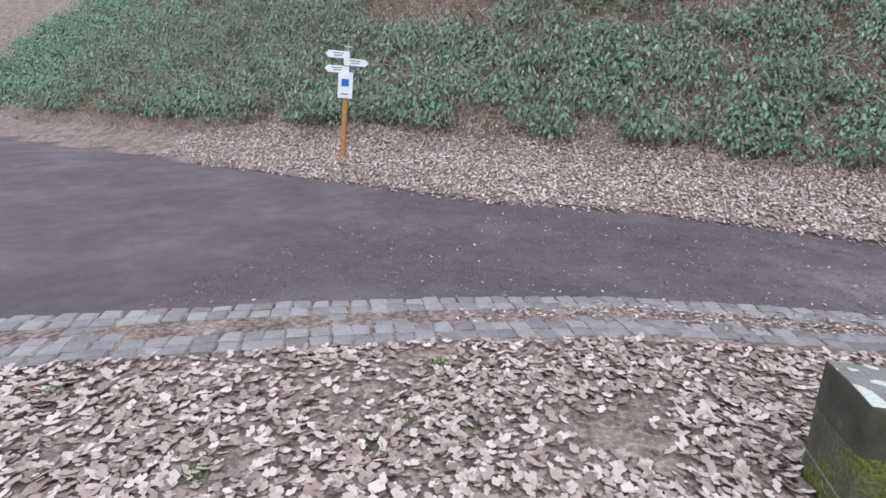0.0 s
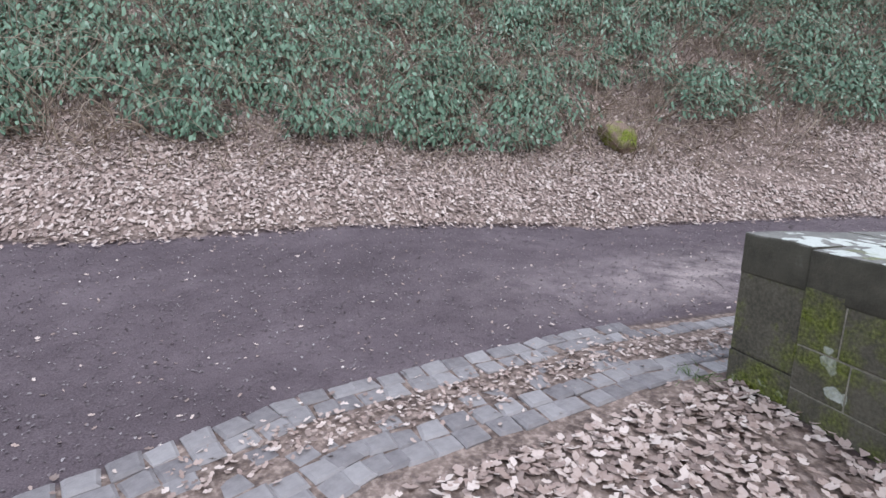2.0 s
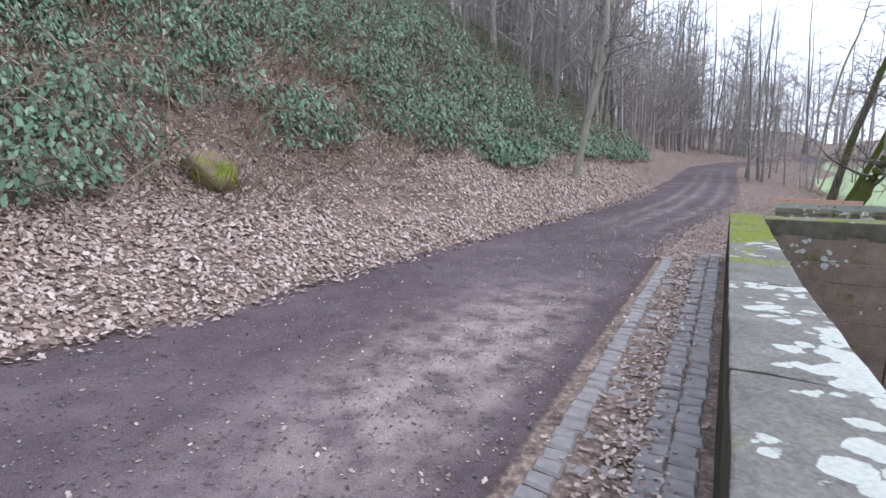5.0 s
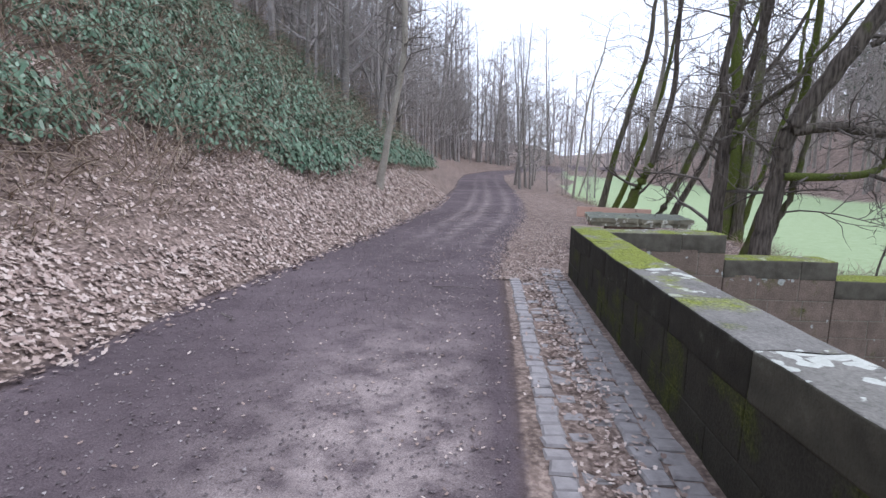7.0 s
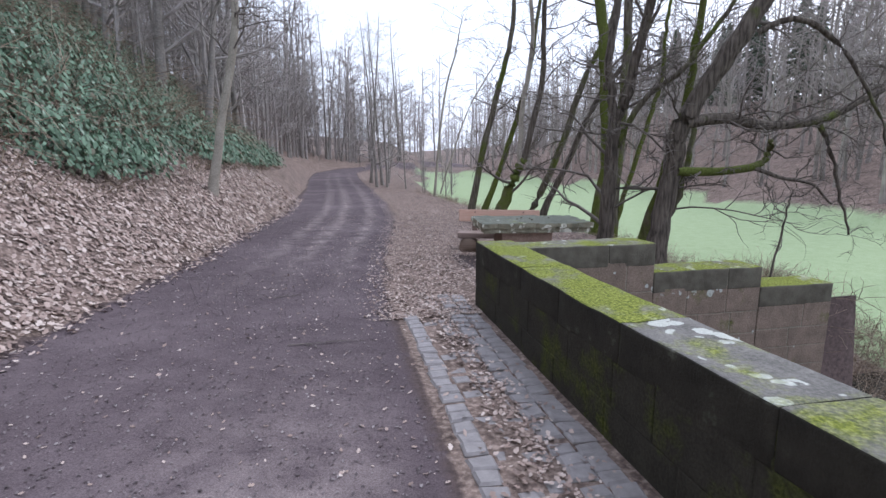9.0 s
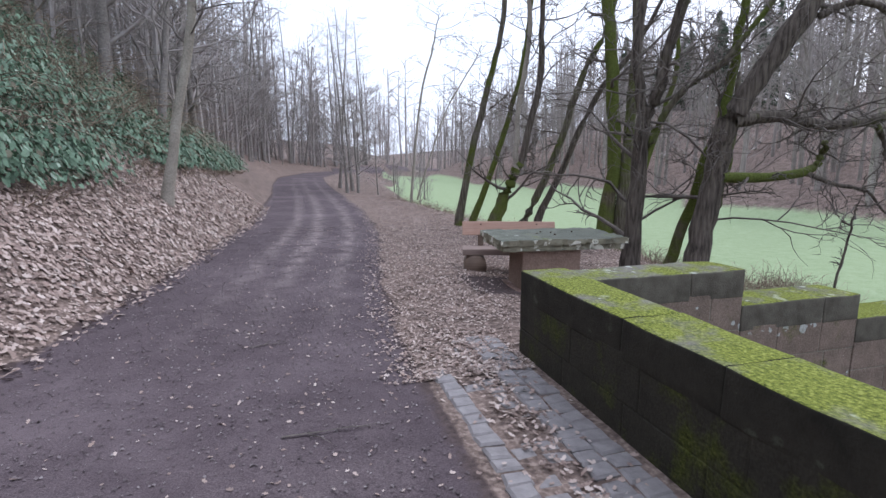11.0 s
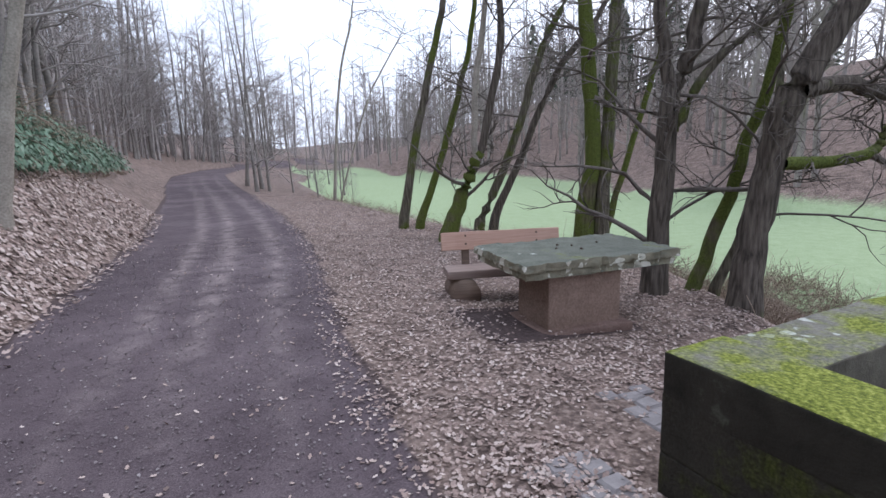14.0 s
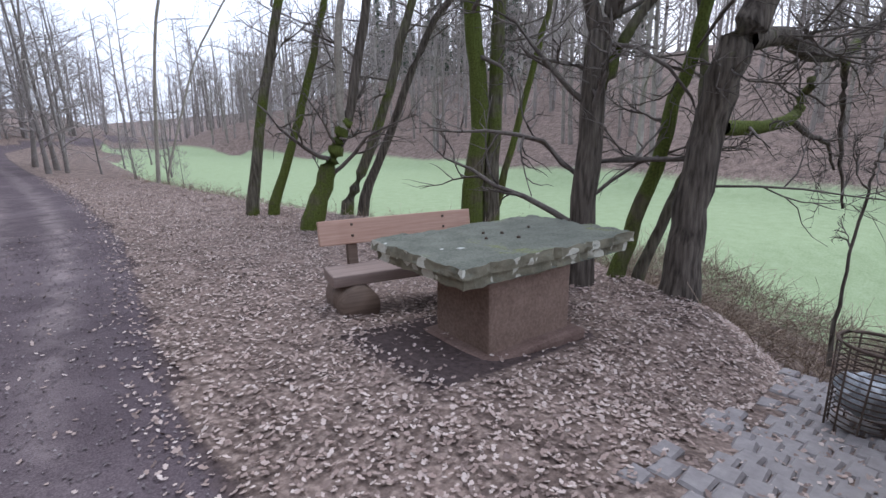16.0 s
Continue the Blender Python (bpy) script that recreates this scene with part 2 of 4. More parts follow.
def ground_material():
    """Gravel track, litter, bare earth, meadow: blended by the weights stored on the ground's points."""
    m, n, l, b = nodes_of("ground_surface", 0.9)
    a = n.new("ShaderNodeVertexColor")
    a.layer_name = "cover"
    sep = n.new("ShaderNodeSeparateColor")
    l.new(a.outputs[0], sep.inputs[0])
    big, mid, fine, grit = noise_tex(n, l, 0.45), noise_tex(n, l, 3.2), noise_tex(n, l, 22), noise_tex(n, l, 110)

    def edge(out):
        s = math_node(n, l, "ADD", out, math_node(n, l, "MULTIPLY", math_node(n, l, "SUBTRACT", noise_tex(n, l, 6, 9, 0.75), 0.5), 0.9))
        return ramp(n, l, s, (0.42, (0, 0, 0)), (0.60, (1, 1, 1)))
    earth = ramp(n, l, fine, (0.3, (0.05, 0.036, 0.035)), (0.7, (0.125, 0.09, 0.082)))
    gravel = ramp(n, l, big, (0.38, (0.088, 0.066, 0.074)), (0.5, (0.135, 0.105, 0.114)), (0.64, (0.27, 0.225, 0.23)))
    gravel = mix(n, l, 0.38, gravel, ramp(n, l, mid, (0.34, (0.075, 0.056, 0.060)), (0.66, (0.26, 0.215, 0.215))))
    gravel = mix(n, l, 0.34, gravel, ramp(n, l, grit, (0.36, (0.05, 0.038, 0.04)), (0.64, (0.36, 0.31, 0.31))))
    gravel = mix(n, l, 1.0, gravel, (0.66, 0.62, 0.65), "MULTIPLY")
    gravel = mix(n, l, math_node(n, l, "MULTIPLY", math_node(n, l, "MULTIPLY", sep.outputs[1], ramp(n, l, sep.outputs[0], (0.75, (0, 0, 0)), (1.0, (1, 1, 1)))), ramp(n, l, mid, (0.36, (0.1, 0.1, 0.1)), (0.62, (0.9, 0.9, 0.9)))), gravel, ramp(n, l, grit, (0.35, (0.24, 0.19, 0.18)), (0.65, (0.46, 0.39, 0.37))))
    litter = ramp(n, l, fine, (0.36, (0.05, 0.034, 0.03)), (0.5, (0.20, 0.145, 0.12)), (0.64, (0.48, 0.38, 0.32)))
    litter = mix(n, l, 0.5, litter, ramp(n, l, mid, (0.38, (0.07, 0.05, 0.043)), (0.62, (0.30, 0.225, 0.19))))
    grass = ramp(n, l, mid, (0.3, (0.28, 0.36, 0.18)), (0.7, (0.39, 0.48, 0.27)))
    grass = mix(n, l, 0.4, grass, ramp(n, l, fine, (0.3, (0.24, 0.33, 0.17)), (0.7, (0.43, 0.52, 0.34))))
    c = mix(n, l, edge(sep.outputs[1]), earth, litter)
    c = mix(n, l, edge(sep.outputs[0]), c, gravel)
    c = mix(n, l, edge(sep.outputs[2]), c, grass)
    l.new(c, b.inputs["Base Color"])
    bumped(n, l, b, math_node(n, l, "ADD", fine, math_node(n, l, "MULTIPLY", grit, 0.5)), 0.55, 0.02)
    return m


GROUND = ground_material()
WATER, wtn, wtl, wtb = nodes_of("stream_water", 0.08)
wtb.inputs["Base Color"].default_value = (0.03, 0.028, 0.022, 1)
bumped(wtn, wtl, wtb, noise_tex(wtn, wtl, 8), 0.2, 0.01)

# ---- building helpers ----
def mesh_of(name, verts, faces, material, smooth=False):
    me = bpy.data.meshes.new(name)
    me.from_pydata([tuple(v) for v in verts], [], [tuple(f) for f in faces])
    me.materials.append(material)
    if smooth:
        me.polygons.foreach_set("use_smooth", [True] * len(me.polygons))
    me.update()
    return me


def part(name, bm, material, parent, label="", smooth=False):
    me = bpy.data.meshes.new(name)
    bm.to_mesh(me)
    bm.free()
    me.materials.append(material)
    if smooth:
        me.polygons.foreach_set("use_smooth", [True] * len(me.polygons))
    ob = new(name, me)
    ob.parent = parent
    return tagged(ob, label)


def piece(name, me, parent, m=None, label=""):
    ob = new(name, me)
    ob.parent = parent
    if m is not None:
        ob.matrix_basis = m
    return tagged(ob, label)


def block(size, at=(0, 0, 0), bevel=0.012, wobble=0.0, cuts=0, seed=0):
    """A stone or plank with worn edges, centred on at in x and y, from z up."""
    bm = bmesh.new()
    bmesh.ops.create_cube(bm, size=1, matrix=Matrix.Diagonal((*size, 1)))
    if bevel:
        bmesh.ops.bevel(bm, geom=list(bm.edges), offset=bevel, segments=2, affect="EDGES", profile=0.6)
    if cuts:
        bmesh.ops.subdivide_edges(bm, edges=[e for e in bm.edges if e.calc_length() > 0.1], cuts=cuts, use_grid_fill=True)
    for v in bm.verts:
        if wobble:
            v.co += noise.noise_vector(v.co * 4 + Vector((seed, seed * 1.7, 0))) * wobble
        v.co += Vector((at[0], at[1], at[2] + size[2] / 2))
    return bm


def tube(points, radii, sides=6):
    """Rings swept along points: verts and faces."""
    vs, fs = [], []
    pts = [Vector(p) for p in points]
    for i, p in enumerate(pts):
        d = (pts[min(i + 1, len(pts) - 1)] - pts[max(i - 1, 0)]).normalized()
        a = d.orthogonal().normalized() if abs(d.z) < 0.9 else Vector((1, 0, 0)).cross(d).normalized()
        b = d.cross(a)
        for k in range(sides):
            w = 2 * math.pi * k / sides
            vs.append(p + (a * math.cos(w) + b * math.sin(w)) * radii[i])
        if i:
            for k in range(sides):
                q = (k + 1) % sides
                fs.append(((i - 1) * sides + k, (i - 1) * sides + q, i * sides + q, i * sides + k))
    fs.append(tuple(range(len(vs) - sides, len(vs))))
    return vs, fs


class Heap:
    """Many tubes gathered into one mesh."""
    def __init__(self):
        self.v, self.f = [], []

    def add(self, vf):
        o = len(self.v)
        self.v += vf[0]
        self.f += [tuple(i + o for i in f) for f in vf[1]]

    def mesh(self, name, material):
        return mesh_of(name, self.v, self.f, material, True)


def bent(rng, start, direction, length, steps, wander, lift=0.0):
    p, d, out = Vector(start), Vector(direction).normalized(), [Vector(start)]
    for _ in range(steps):
        d = (d + Vector((rng.gauss(0, wander), rng.gauss(0, wander), rng.gauss(0, wander) + lift))).normalized()
        p = p + d * (length / steps)
        out.append(p.copy())
    return out


def boughs(rng, heap, start, direction, length, radius, depth, wander=0.16, lift=0.03, sides=5, kids=5, low=0.2):
    pts = bent(rng, start, direction, length, 6 if depth else 4, wander, lift)
    n = len(pts) - 1
    heap.add(tube(pts, [radius * (1 - 0.82 * i / n) for i in range(n + 1)], sides))
    if depth:
        for k in range(kids):
            u = low + (0.97 - low) * (k + rng.random()) / kids
            i = min(int(u * n), n - 1)
            at = pts[i].lerp(pts[i + 1], u * n - i)
            d = (pts[i + 1] - pts[i]).normalized()
            side = Vector((rng.gauss(0, 1), rng.gauss(0, 1), rng.gauss(0.1, 0.7))).normalized()
            boughs(rng, heap, at, d * 0.75 + side * 0.75, length * rng.uniform(0.32, 0.55) * (1.15 - 0.4 * u), radius * (1 - 0.8 * u) * 0.6 + 0.003, depth - 1, wander * 1.15, lift, 3 if depth < 3 else 4, kids, 0.15)


def lerp_table(table, y):
    if y <= table[0][0]:
        return table[0][1]
    for (a, u), (b, v) in zip(table, table[1:]):
        if y <= b:
            return u + (v - u) * (y - a) / (b - a)
    return table[-1][1]


# ---- plan: the lie of the land ----
NEAR_Y, FAR_Y, WALL_W = 0.66, 8.43, 0.42
NEAR_TOP = 0.96
ROAD_LEFT = [(-40, -14), (-14, -7.0), (-8, -5.3), (-4, -4.4), (1, -4.7), (6.5, -4.4), (12, -3.6), (19, -2.9), (30, -2.9), (42, -3.3), (52, -3.2), (62, -1.0), (75, 5), (95, 20)]
ROAD_RIGHT = [(-40, 12), (-9, 3.4), (-6.6, 1.85), (-5, 0.95), (-3.6, 0.2), (-1.9, -0.62), (0.2, -0.98), (8.5, -1.0), (11.3, -0.77), (16.4, 0.0), (22.7, 0.35), (30, 0.4), (42, 0.3), (52, 0.5), (62, 2.6), (75, 8.5), (95, 24)]
LEFT_CROSS = 0.3
# foot of the wooded hill across the meadow, and the height of the parapet along its length
HILL_FOOT = [(-60, 34), (-12, 22), (6, 17.2), (18, 17.3), (26, 18.6), (34, 21), (44, 20), (60, 15.5), (74, 14.5), (95, 31), (130, 50)]
PARAPET_TOP = [(0.0, 0.96), (1.2, 0.89), (2.7, 0.79), (4.2, 0.755), (5.6, 0.725), (7.77, 0.72)]


def ground_z(x, y):
    xl, xr = lerp_table(ROAD_LEFT, y), lerp_table(ROAD_RIGHT, y)
    z = 0.0
    rise = lerp_table([(35, 0), (70, 0.5), (100, 1.4), (150, 6)], y)
    if y < 3 and x < -1.2:
        z += LEFT_CROSS * min(1, (-1.2 - x) / 4.0) * min(1, (3 - y) / 4.0)
    if x < xl:
        d = xl - x
        foot = lerp_table([(6, 0.42), (12, 0.68), (16, 0.84), (40, 0.6)], y)
        z += (foot * min(d, 2.6) + (0.80 * (min(d, 10) - 2.6) if d > 2.6 else 0) + (0.62 * (min(d, 45) - 10) if d > 10 else 0)) * lerp_table([(48, 1), (78, 0.12)], y)
        z += 0.16 * noise.noise(Vector((x * 0.6, y * 0.6, 0))) * min(1, d)
    else:
        z += 0.025 * noise.noise(Vector((x * 0.5, y * 0.35, 3)))
    right = x - max(xr, WALL_W)
    if y > FAR_Y - 0.3 and right > 0:
        s = min(1, (y - FAR_Y + 0.3) / 0.8)
        edge = lerp_table([(8, 2.6), (10, 3.3), (13, 4.6), (20, 3.4), (30, 3.0), (60, 6)], y)
        z -= s * 0.10 * min(right, 1.6)
        if x > edge:
            z -= s * min(0.75, (x - edge) * 0.5)
    if FAR_Y - 0.1 < y < FAR_Y + 1.6 and x > 0.8:
        z -= 0.13 * min(x - 0.8, 2.6) * min(1, (FAR_Y + 1.6 - y) / 0.6)
    if x > 0.2 and y <= FAR_Y - 0.2 and y > NEAR_Y + 0.2:
        z = -1.75 + 0.06 * noise.noise(Vector((x * 2, y * 2, 1)))
    if y <= NEAR_Y + 0.25 and x > 3.2:
        z -= min(0.9, (x - 3.2) * 0.25)
    if x > 5.2 and -1.5 < y < FAR_Y + 3.2:
        c = 1 - abs(y - 5.6) / 7
        z = min(z, -0.7 - 1.0 * max(0, min(1, c * 2)) * max(0, 1 - max(0, x - 9) / 3))
    over = x - lerp_table(HILL_FOOT, y)
    if over > 0:
        z += 0.9 * min(over, 0.7) + 0.30 * min(over, 27) + 0.06 * max(0, min(over - 27, 80))
        z += 0.35 * noise.noise(Vector((x * 0.2, y * 0.2, 7))) * min(1, over / 3)
    return z + (rise if x < 12 else rise * max(0, 1 - (x - 12) / 15))


def cover(x, y):
    """Weights of gravel, litter and grass."""
    xl, xr = lerp_table(ROAD_LEFT, y), lerp_table(ROAD_RIGHT, y)
    g = min(1, max(0, min(x - xl, xr - x) / 0.5 + 0.5))
    meadow = lerp_table([(-60, 7), (4, 7), (9, 7), (12, 6.6), (16, 5.6), (30, 4.6), (45, 5), (60, 9)], y)
    grass = min(1, max(0, (x - meadow) / 1.2 + 0.5)) * min(1, max(0, (lerp_table(HILL_FOOT, y) - x) / 0.9 + 0.3))
    lit = 1.0
    if x < xl - 2.7:
        lit = 0.8
    if xl - 2.6 < x < xl - 0.9 and 6.2 < y < 9.6:
        lit = 0.6
    if NEAR_Y < y < FAR_Y and x > 0.2:
        lit = 0.2
    if x > lerp_table(HILL_FOOT, y):
        lit = 0.62
    if 0 <= x <= 3 and 9.8 < y < 12.2 and abs(x - 1.3) < 0.9 and abs(y - 10.9) < 0.55:
        lit = 0.1
    if x > xr + 0.9 and y < NEAR_Y:
        lit = 0.6
    if xl - 0.05 < x < xr + 0.05:
        lit = 1.3 * math.exp(-((x + 1.85) / 0.75) ** 2 - ((y - 3.3) / 2.3) ** 2)
        u = (x - xl) / max(xr - xl, 0.5)
        worn = min(1, max(0, (y - 9) / 5)) * max(0, 1 - (y - 30) / 30) if y < 60 else 0
        lit += 0.55 * worn * max(math.exp(-((u - c) / w) ** 2) for c, w in ((0.36, 0.035), (0.55, 0.05), (0.80, 0.04)))
        lit = min(1, lit)
    if y > 70:
        grass *= max(0, 1 - (y - 70) / 8)
    return g, lit, grass


def spread(parts):
    out = []
    for a, b, step in parts:
        out += list(np.arange(a, b - 1e-6, step))
    return out + [parts[-1][1]]


gx = spread([(-600, -60, 60), (-60, -20, 2.5), (-20, -9, 0.7), (-9, 6, 0.16), (6, 12, 0.4), (12, 60, 2.4), (60, 140, 8), (140, 600, 60)])
gy = spread([(-600, -60, 60), (-60, -12, 3), (-12, -6, 0.4), (-6, 15, 0.16), (15, 24, 0.35), (24, 70, 1.5), (70, 140, 7), (140, 700, 60)])
gv = [(x, y, ground_z(x, y)) for y in gy for x in gx]
nx = len(gx)
gf = [(j * nx + i, j * nx + i + 1, (j + 1) * nx + i + 1, (j + 1) * nx + i) for j in range(len(gy) - 1) for i in range(nx - 1)]
gm = mesh_of("ground", gv, gf, GROUND, True)
col = gm.color_attributes.new("cover", "FLOAT_COLOR", "POINT")
col.data.foreach_set("color", np.array([(*cover(v[0], v[1]), 1) for v in gv]).ravel())
ground = tagged(new("ground", gm), "gravel forest track, leaf-strewn banks and green meadow", "ground", kind="structure")


# ---- parapet of the little bridge with its two wing walls ----
def wall(name, label, x0, y0, x1, y1, width, tops, foot, cap_mats, face_mat, seed, end_mat=None, core=MORTAR, jut=0.0):
    """A coursed stone wall from (x0, y0) to (x1, y1), its width to the right of the line. tops: rows of distance and height."""
    rng = random.Random(seed)
    root = tagged(new(name), label, "wall", kind="structure")
    d = Vector((x1 - x0, y1 - y0, 0))
    length, along = d.length, d.normalized()
    root.matrix_basis = Matrix.Translation((x0, y0, 0)) @ Matrix.Rotation(math.atan2(along.y, along.x), 4, "Z")
    low = min(z for _, z in tops)
    s, k = 0.0, 0
    while s < length - 0.05:
        w = min(rng.uniform(0.75, 1.2), length - s)
        if length - s - w < 0.35:
            w = length - s
        u = (s + w / 2) / length
        mat = cap_mats[min(len(cap_mats) - 1, int(u * len(cap_mats)))]
        bm = block((w - 0.003, width + jut, 0.25), (s + w / 2, -width / 2, -0.25), 0.014, 0.006, 3, seed + k)
        for v in bm.verts:
            v.co.z += lerp_table(tops, v.co.x) + 0.012 * noise.noise(Vector((v.co.x * 2.2, v.co.y * 5, seed))) * (v.co.z > -0.1)
        part("coping_stone", bm, mat, root, "", True)
        s, k = s + w, k + 1
    z, row = low - 0.252, 0
    while z > foot:
        h = min(rng.uniform(0.23, 0.30), z - foot + 0.02)
        s = 0.0
        while s < length - 0.02:
            w = min(rng.uniform(0.38, 0.78), length - s)
            if length - s - w < 0.2:
                w = length - s
            up = lerp_table(tops, s + w / 2) - low if row == 0 else 0
            face = end_mat if end_mat and s == 0 else face_mat
            part("stone", block((w - 0.008, width - rng.uniform(0, 0.008), h + up + (0.05 if row == 0 else -0.008)), (s + w / 2, -width / 2, z - h), 0.010, 0.004, 1, seed + k), face, root)
            s, k = s + w, k + 1
        z, row = z - h, row + 1
    part("mortar_core", block((length - 0.014, width - 0.016, low - 0.05 - foot), (length / 2, -width / 2, foot), 0), core, root)
    return root


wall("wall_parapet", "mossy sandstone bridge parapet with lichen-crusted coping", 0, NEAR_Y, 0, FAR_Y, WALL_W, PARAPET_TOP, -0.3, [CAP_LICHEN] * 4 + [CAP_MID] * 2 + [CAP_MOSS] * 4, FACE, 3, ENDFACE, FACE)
wall("wall_bridge_inner", "reddish sandstone side of the bridge above the stream", 0.0, NEAR_Y, 0.0, FAR_Y, WALL_W + 0.01, [(0, -0.302), (9, -0.302)], -1.8, [INNER], INNER, 4)
# far wing: three steps down towards the meadow
for a, b, top, sd in ((0.43, 1.95, 0.70, 11), (1.952, 3.37, 0.375, 12), (3.372, 4.42, 0.13, 13)):
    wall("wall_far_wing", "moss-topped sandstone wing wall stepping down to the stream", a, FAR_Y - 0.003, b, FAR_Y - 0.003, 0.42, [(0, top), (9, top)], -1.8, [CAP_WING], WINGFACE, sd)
# near wing: square to the parapet, and the lower wall that turns towards the verge
wall("wall_near_wing", "lichen-spotted sandstone wing wall with damp mossy face", 2.5, NEAR_Y - 0.02, 0.424, NEAR_Y - 0.02, 0.42, [(0, NEAR_TOP - 0.012), (9, NEAR_TOP - 0.012)], -1.8, [CAP_LICHEN], ENDFACE, 21)
wall("wall_verge", "low lichen-spotted sandstone wall end in the litter", 1.92, -1.18, 1.92, 0.55, 0.44, [(0, 0.62), (9, 0.62)], -0.6, [CAP_LICHEN], ENDFACE, 22)

# stream between the wings
wv = [(0.5, NEAR_Y + 0.4, -1.62), (14, 2.0, -1.62), (14, 9.6, -1.62), (0.5, FAR_Y, -1.62)]
tagged(new("water", mesh_of("water", wv, [(0, 1, 2, 3)], WATER)), "dark shallow stream under the bridge", "stream", kind="structure")

# ---- signpost ----
def arrow_board(pts, thick=0.02):
    bm = bmesh.new()
    f = bm.faces.new([bm.verts.new((x, -thick / 2, z)) for x, z in pts])
    r = bmesh.ops.extrude_face_region(bm, geom=[f])
    for v in r["geom"]:
        if isinstance(v, bmesh.types.BMVert):
            v.co.y += thick
    bmesh.ops.recalc_face_normals(bm, faces=bm.faces)
    return bm


def signpost(x, y, turn):
    root = tagged(new("signpost"), "wooden hiking signpost with white arrow boards and notice plate", "signpost")
    root.matrix_basis = pose(x, y, ground_z(x, y) - 0.1, 0, 3.5, turn)
    part("post", block((0.10, 0.10, 1.75), (0, 0, 0), 0.012), POST, root, "orange-stained square post")
    part("pole", block((0.06, 0.06, 0.9), (0, 0, 1.6), 0.02), METAL, root, "grey metal pole")
    part("cap", block((0.16, 0.12, 0.02), (0.02, 0, 2.5), 0.004), WHITE, root)
    for z, s in ((2.34, -1), (2.20, 1), (2.03, -1)):
        pts = [(-0.06 * s, z - 0.075), (0.42 * s, z - 0.075), (0.50 * s, z), (0.42 * s, z + 0.075), (-0.06 * s, z + 0.075)]
        bd = part("arrow_board", arrow_board([(px, pz) for px, pz in pts]), WHITE, root, "white arrow board")
        bd.location.y = -0.05
        for dz, w in ((0.03, 0.24), (-0.02, 0.18)):
            bar = part("lettering", block((w, 0.004, 0.016), (0.2 * s, -0.013, z + dz - 0.008), 0), INK, bd, "unreadable dark lettering")
    plate = part("plate", block((0.34, 0.02, 0.56), (0, -0.07, 1.42), 0.004), WHITE, root, "white notice plate")
    part("emblem", block((0.17, 0.006, 0.15), (0, -0.083, 1.68), 0), BLUE, plate, "blue square emblem")
    part("lettering", block((0.16, 0.006, 0.02), (0, -0.083, 1.50), 0), INK, plate, "small unreadable line")
    return root


signpost(-6.35, -7.92, 98)


# ---- boulder on the bank ----
def boulder(x, y, z, size):
    bm = bmesh.new()
    bmesh.ops.create_icosphere(bm, subdivisions=4, radius=1)
    for v in bm.verts:
        n1 = noise.noise(v.co * 1.3) * 0.25 + noise.noise(v.co * 4) * 0.06
        v.co = Vector((v.co.x * size[0], v.co.y * size[1], v.co.z * size[2])) * (1 + n1)
    me = bpy.data.meshes.new("boulder")
    bm.to_mesh(me)
    bm.free()
    me.materials.append(BOULDER)
    me.polygons.foreach_set("use_smooth", [True] * len(me.polygons))
    ob = new("boulder", me)
    ob.matrix_basis = pose(x, y, ground_z(x, y) + z, 10, 25, 60)
    return tagged(ob, "mossy reddish sandstone boulder set in the bank", "boulder")


boulder(-7.3, 5.08, 0.2, (0.46, 0.38, 0.30))

# ---- stone table and bench ----
TZ = ground_z(1.3, 10.9)


def stone_table(x, y, turn):
    root = tagged(new("stone_table"), "massive mossy sandstone picnic table on a block foot", "table")
    root.matrix_basis = pose(x, y, TZ - 0.06, 0, 0, turn)
    part("foot_block", block((0.82, 0.6, 0.64), (-0.14, -0.13, 0), 0.02, 0.006, 3, 5), BASE, root, "smooth brown sandstone block")
    part("footing", block((1.02, 0.80, 0.10), (-0.14, -0.13, 0), 0.03, 0.02, 5, 9), SOILRED, root, "low reddish sandy footing")
    bm = bmesh.new()
    bmesh.ops.create_cube(bm, size=1, matrix=Matrix.Diagonal((1.76, 1.1, 0.15, 1)))
    bmesh.ops.subdivide_edges(bm, edges=list(bm.edges), cuts=36, use_grid_fill=True)
    for v in bm.verts:
        out = max(abs(v.co.x) / 0.88, abs(v.co.y) / 0.55)
        n1 = noise.noise_vector(v.co * 7) * 0.02 + noise.noise_vector(v.co * 22) * 0.012
        if out > 0.97:
            v.co += n1 * 0.9
            notch = min(abs(v.co.x - g) for g in (-0.62, -0.33, -0.02, 0.29, 0.41, 0.66))
            v.co.y += 0.035 * math.exp(-(notch / 0.02) ** 2) * (v.co.y < 0)
            if v.co.z < 0:
                v.co.x *= 0.955
                v.co.y *= 0.94
        else:
            v.co.z += n1.z * 0.25
        v.co.z += 0.635 + 0.075
    part("tabletop", bm, SLAB, root, "rough-edged slab, green with algae", False)
    return root


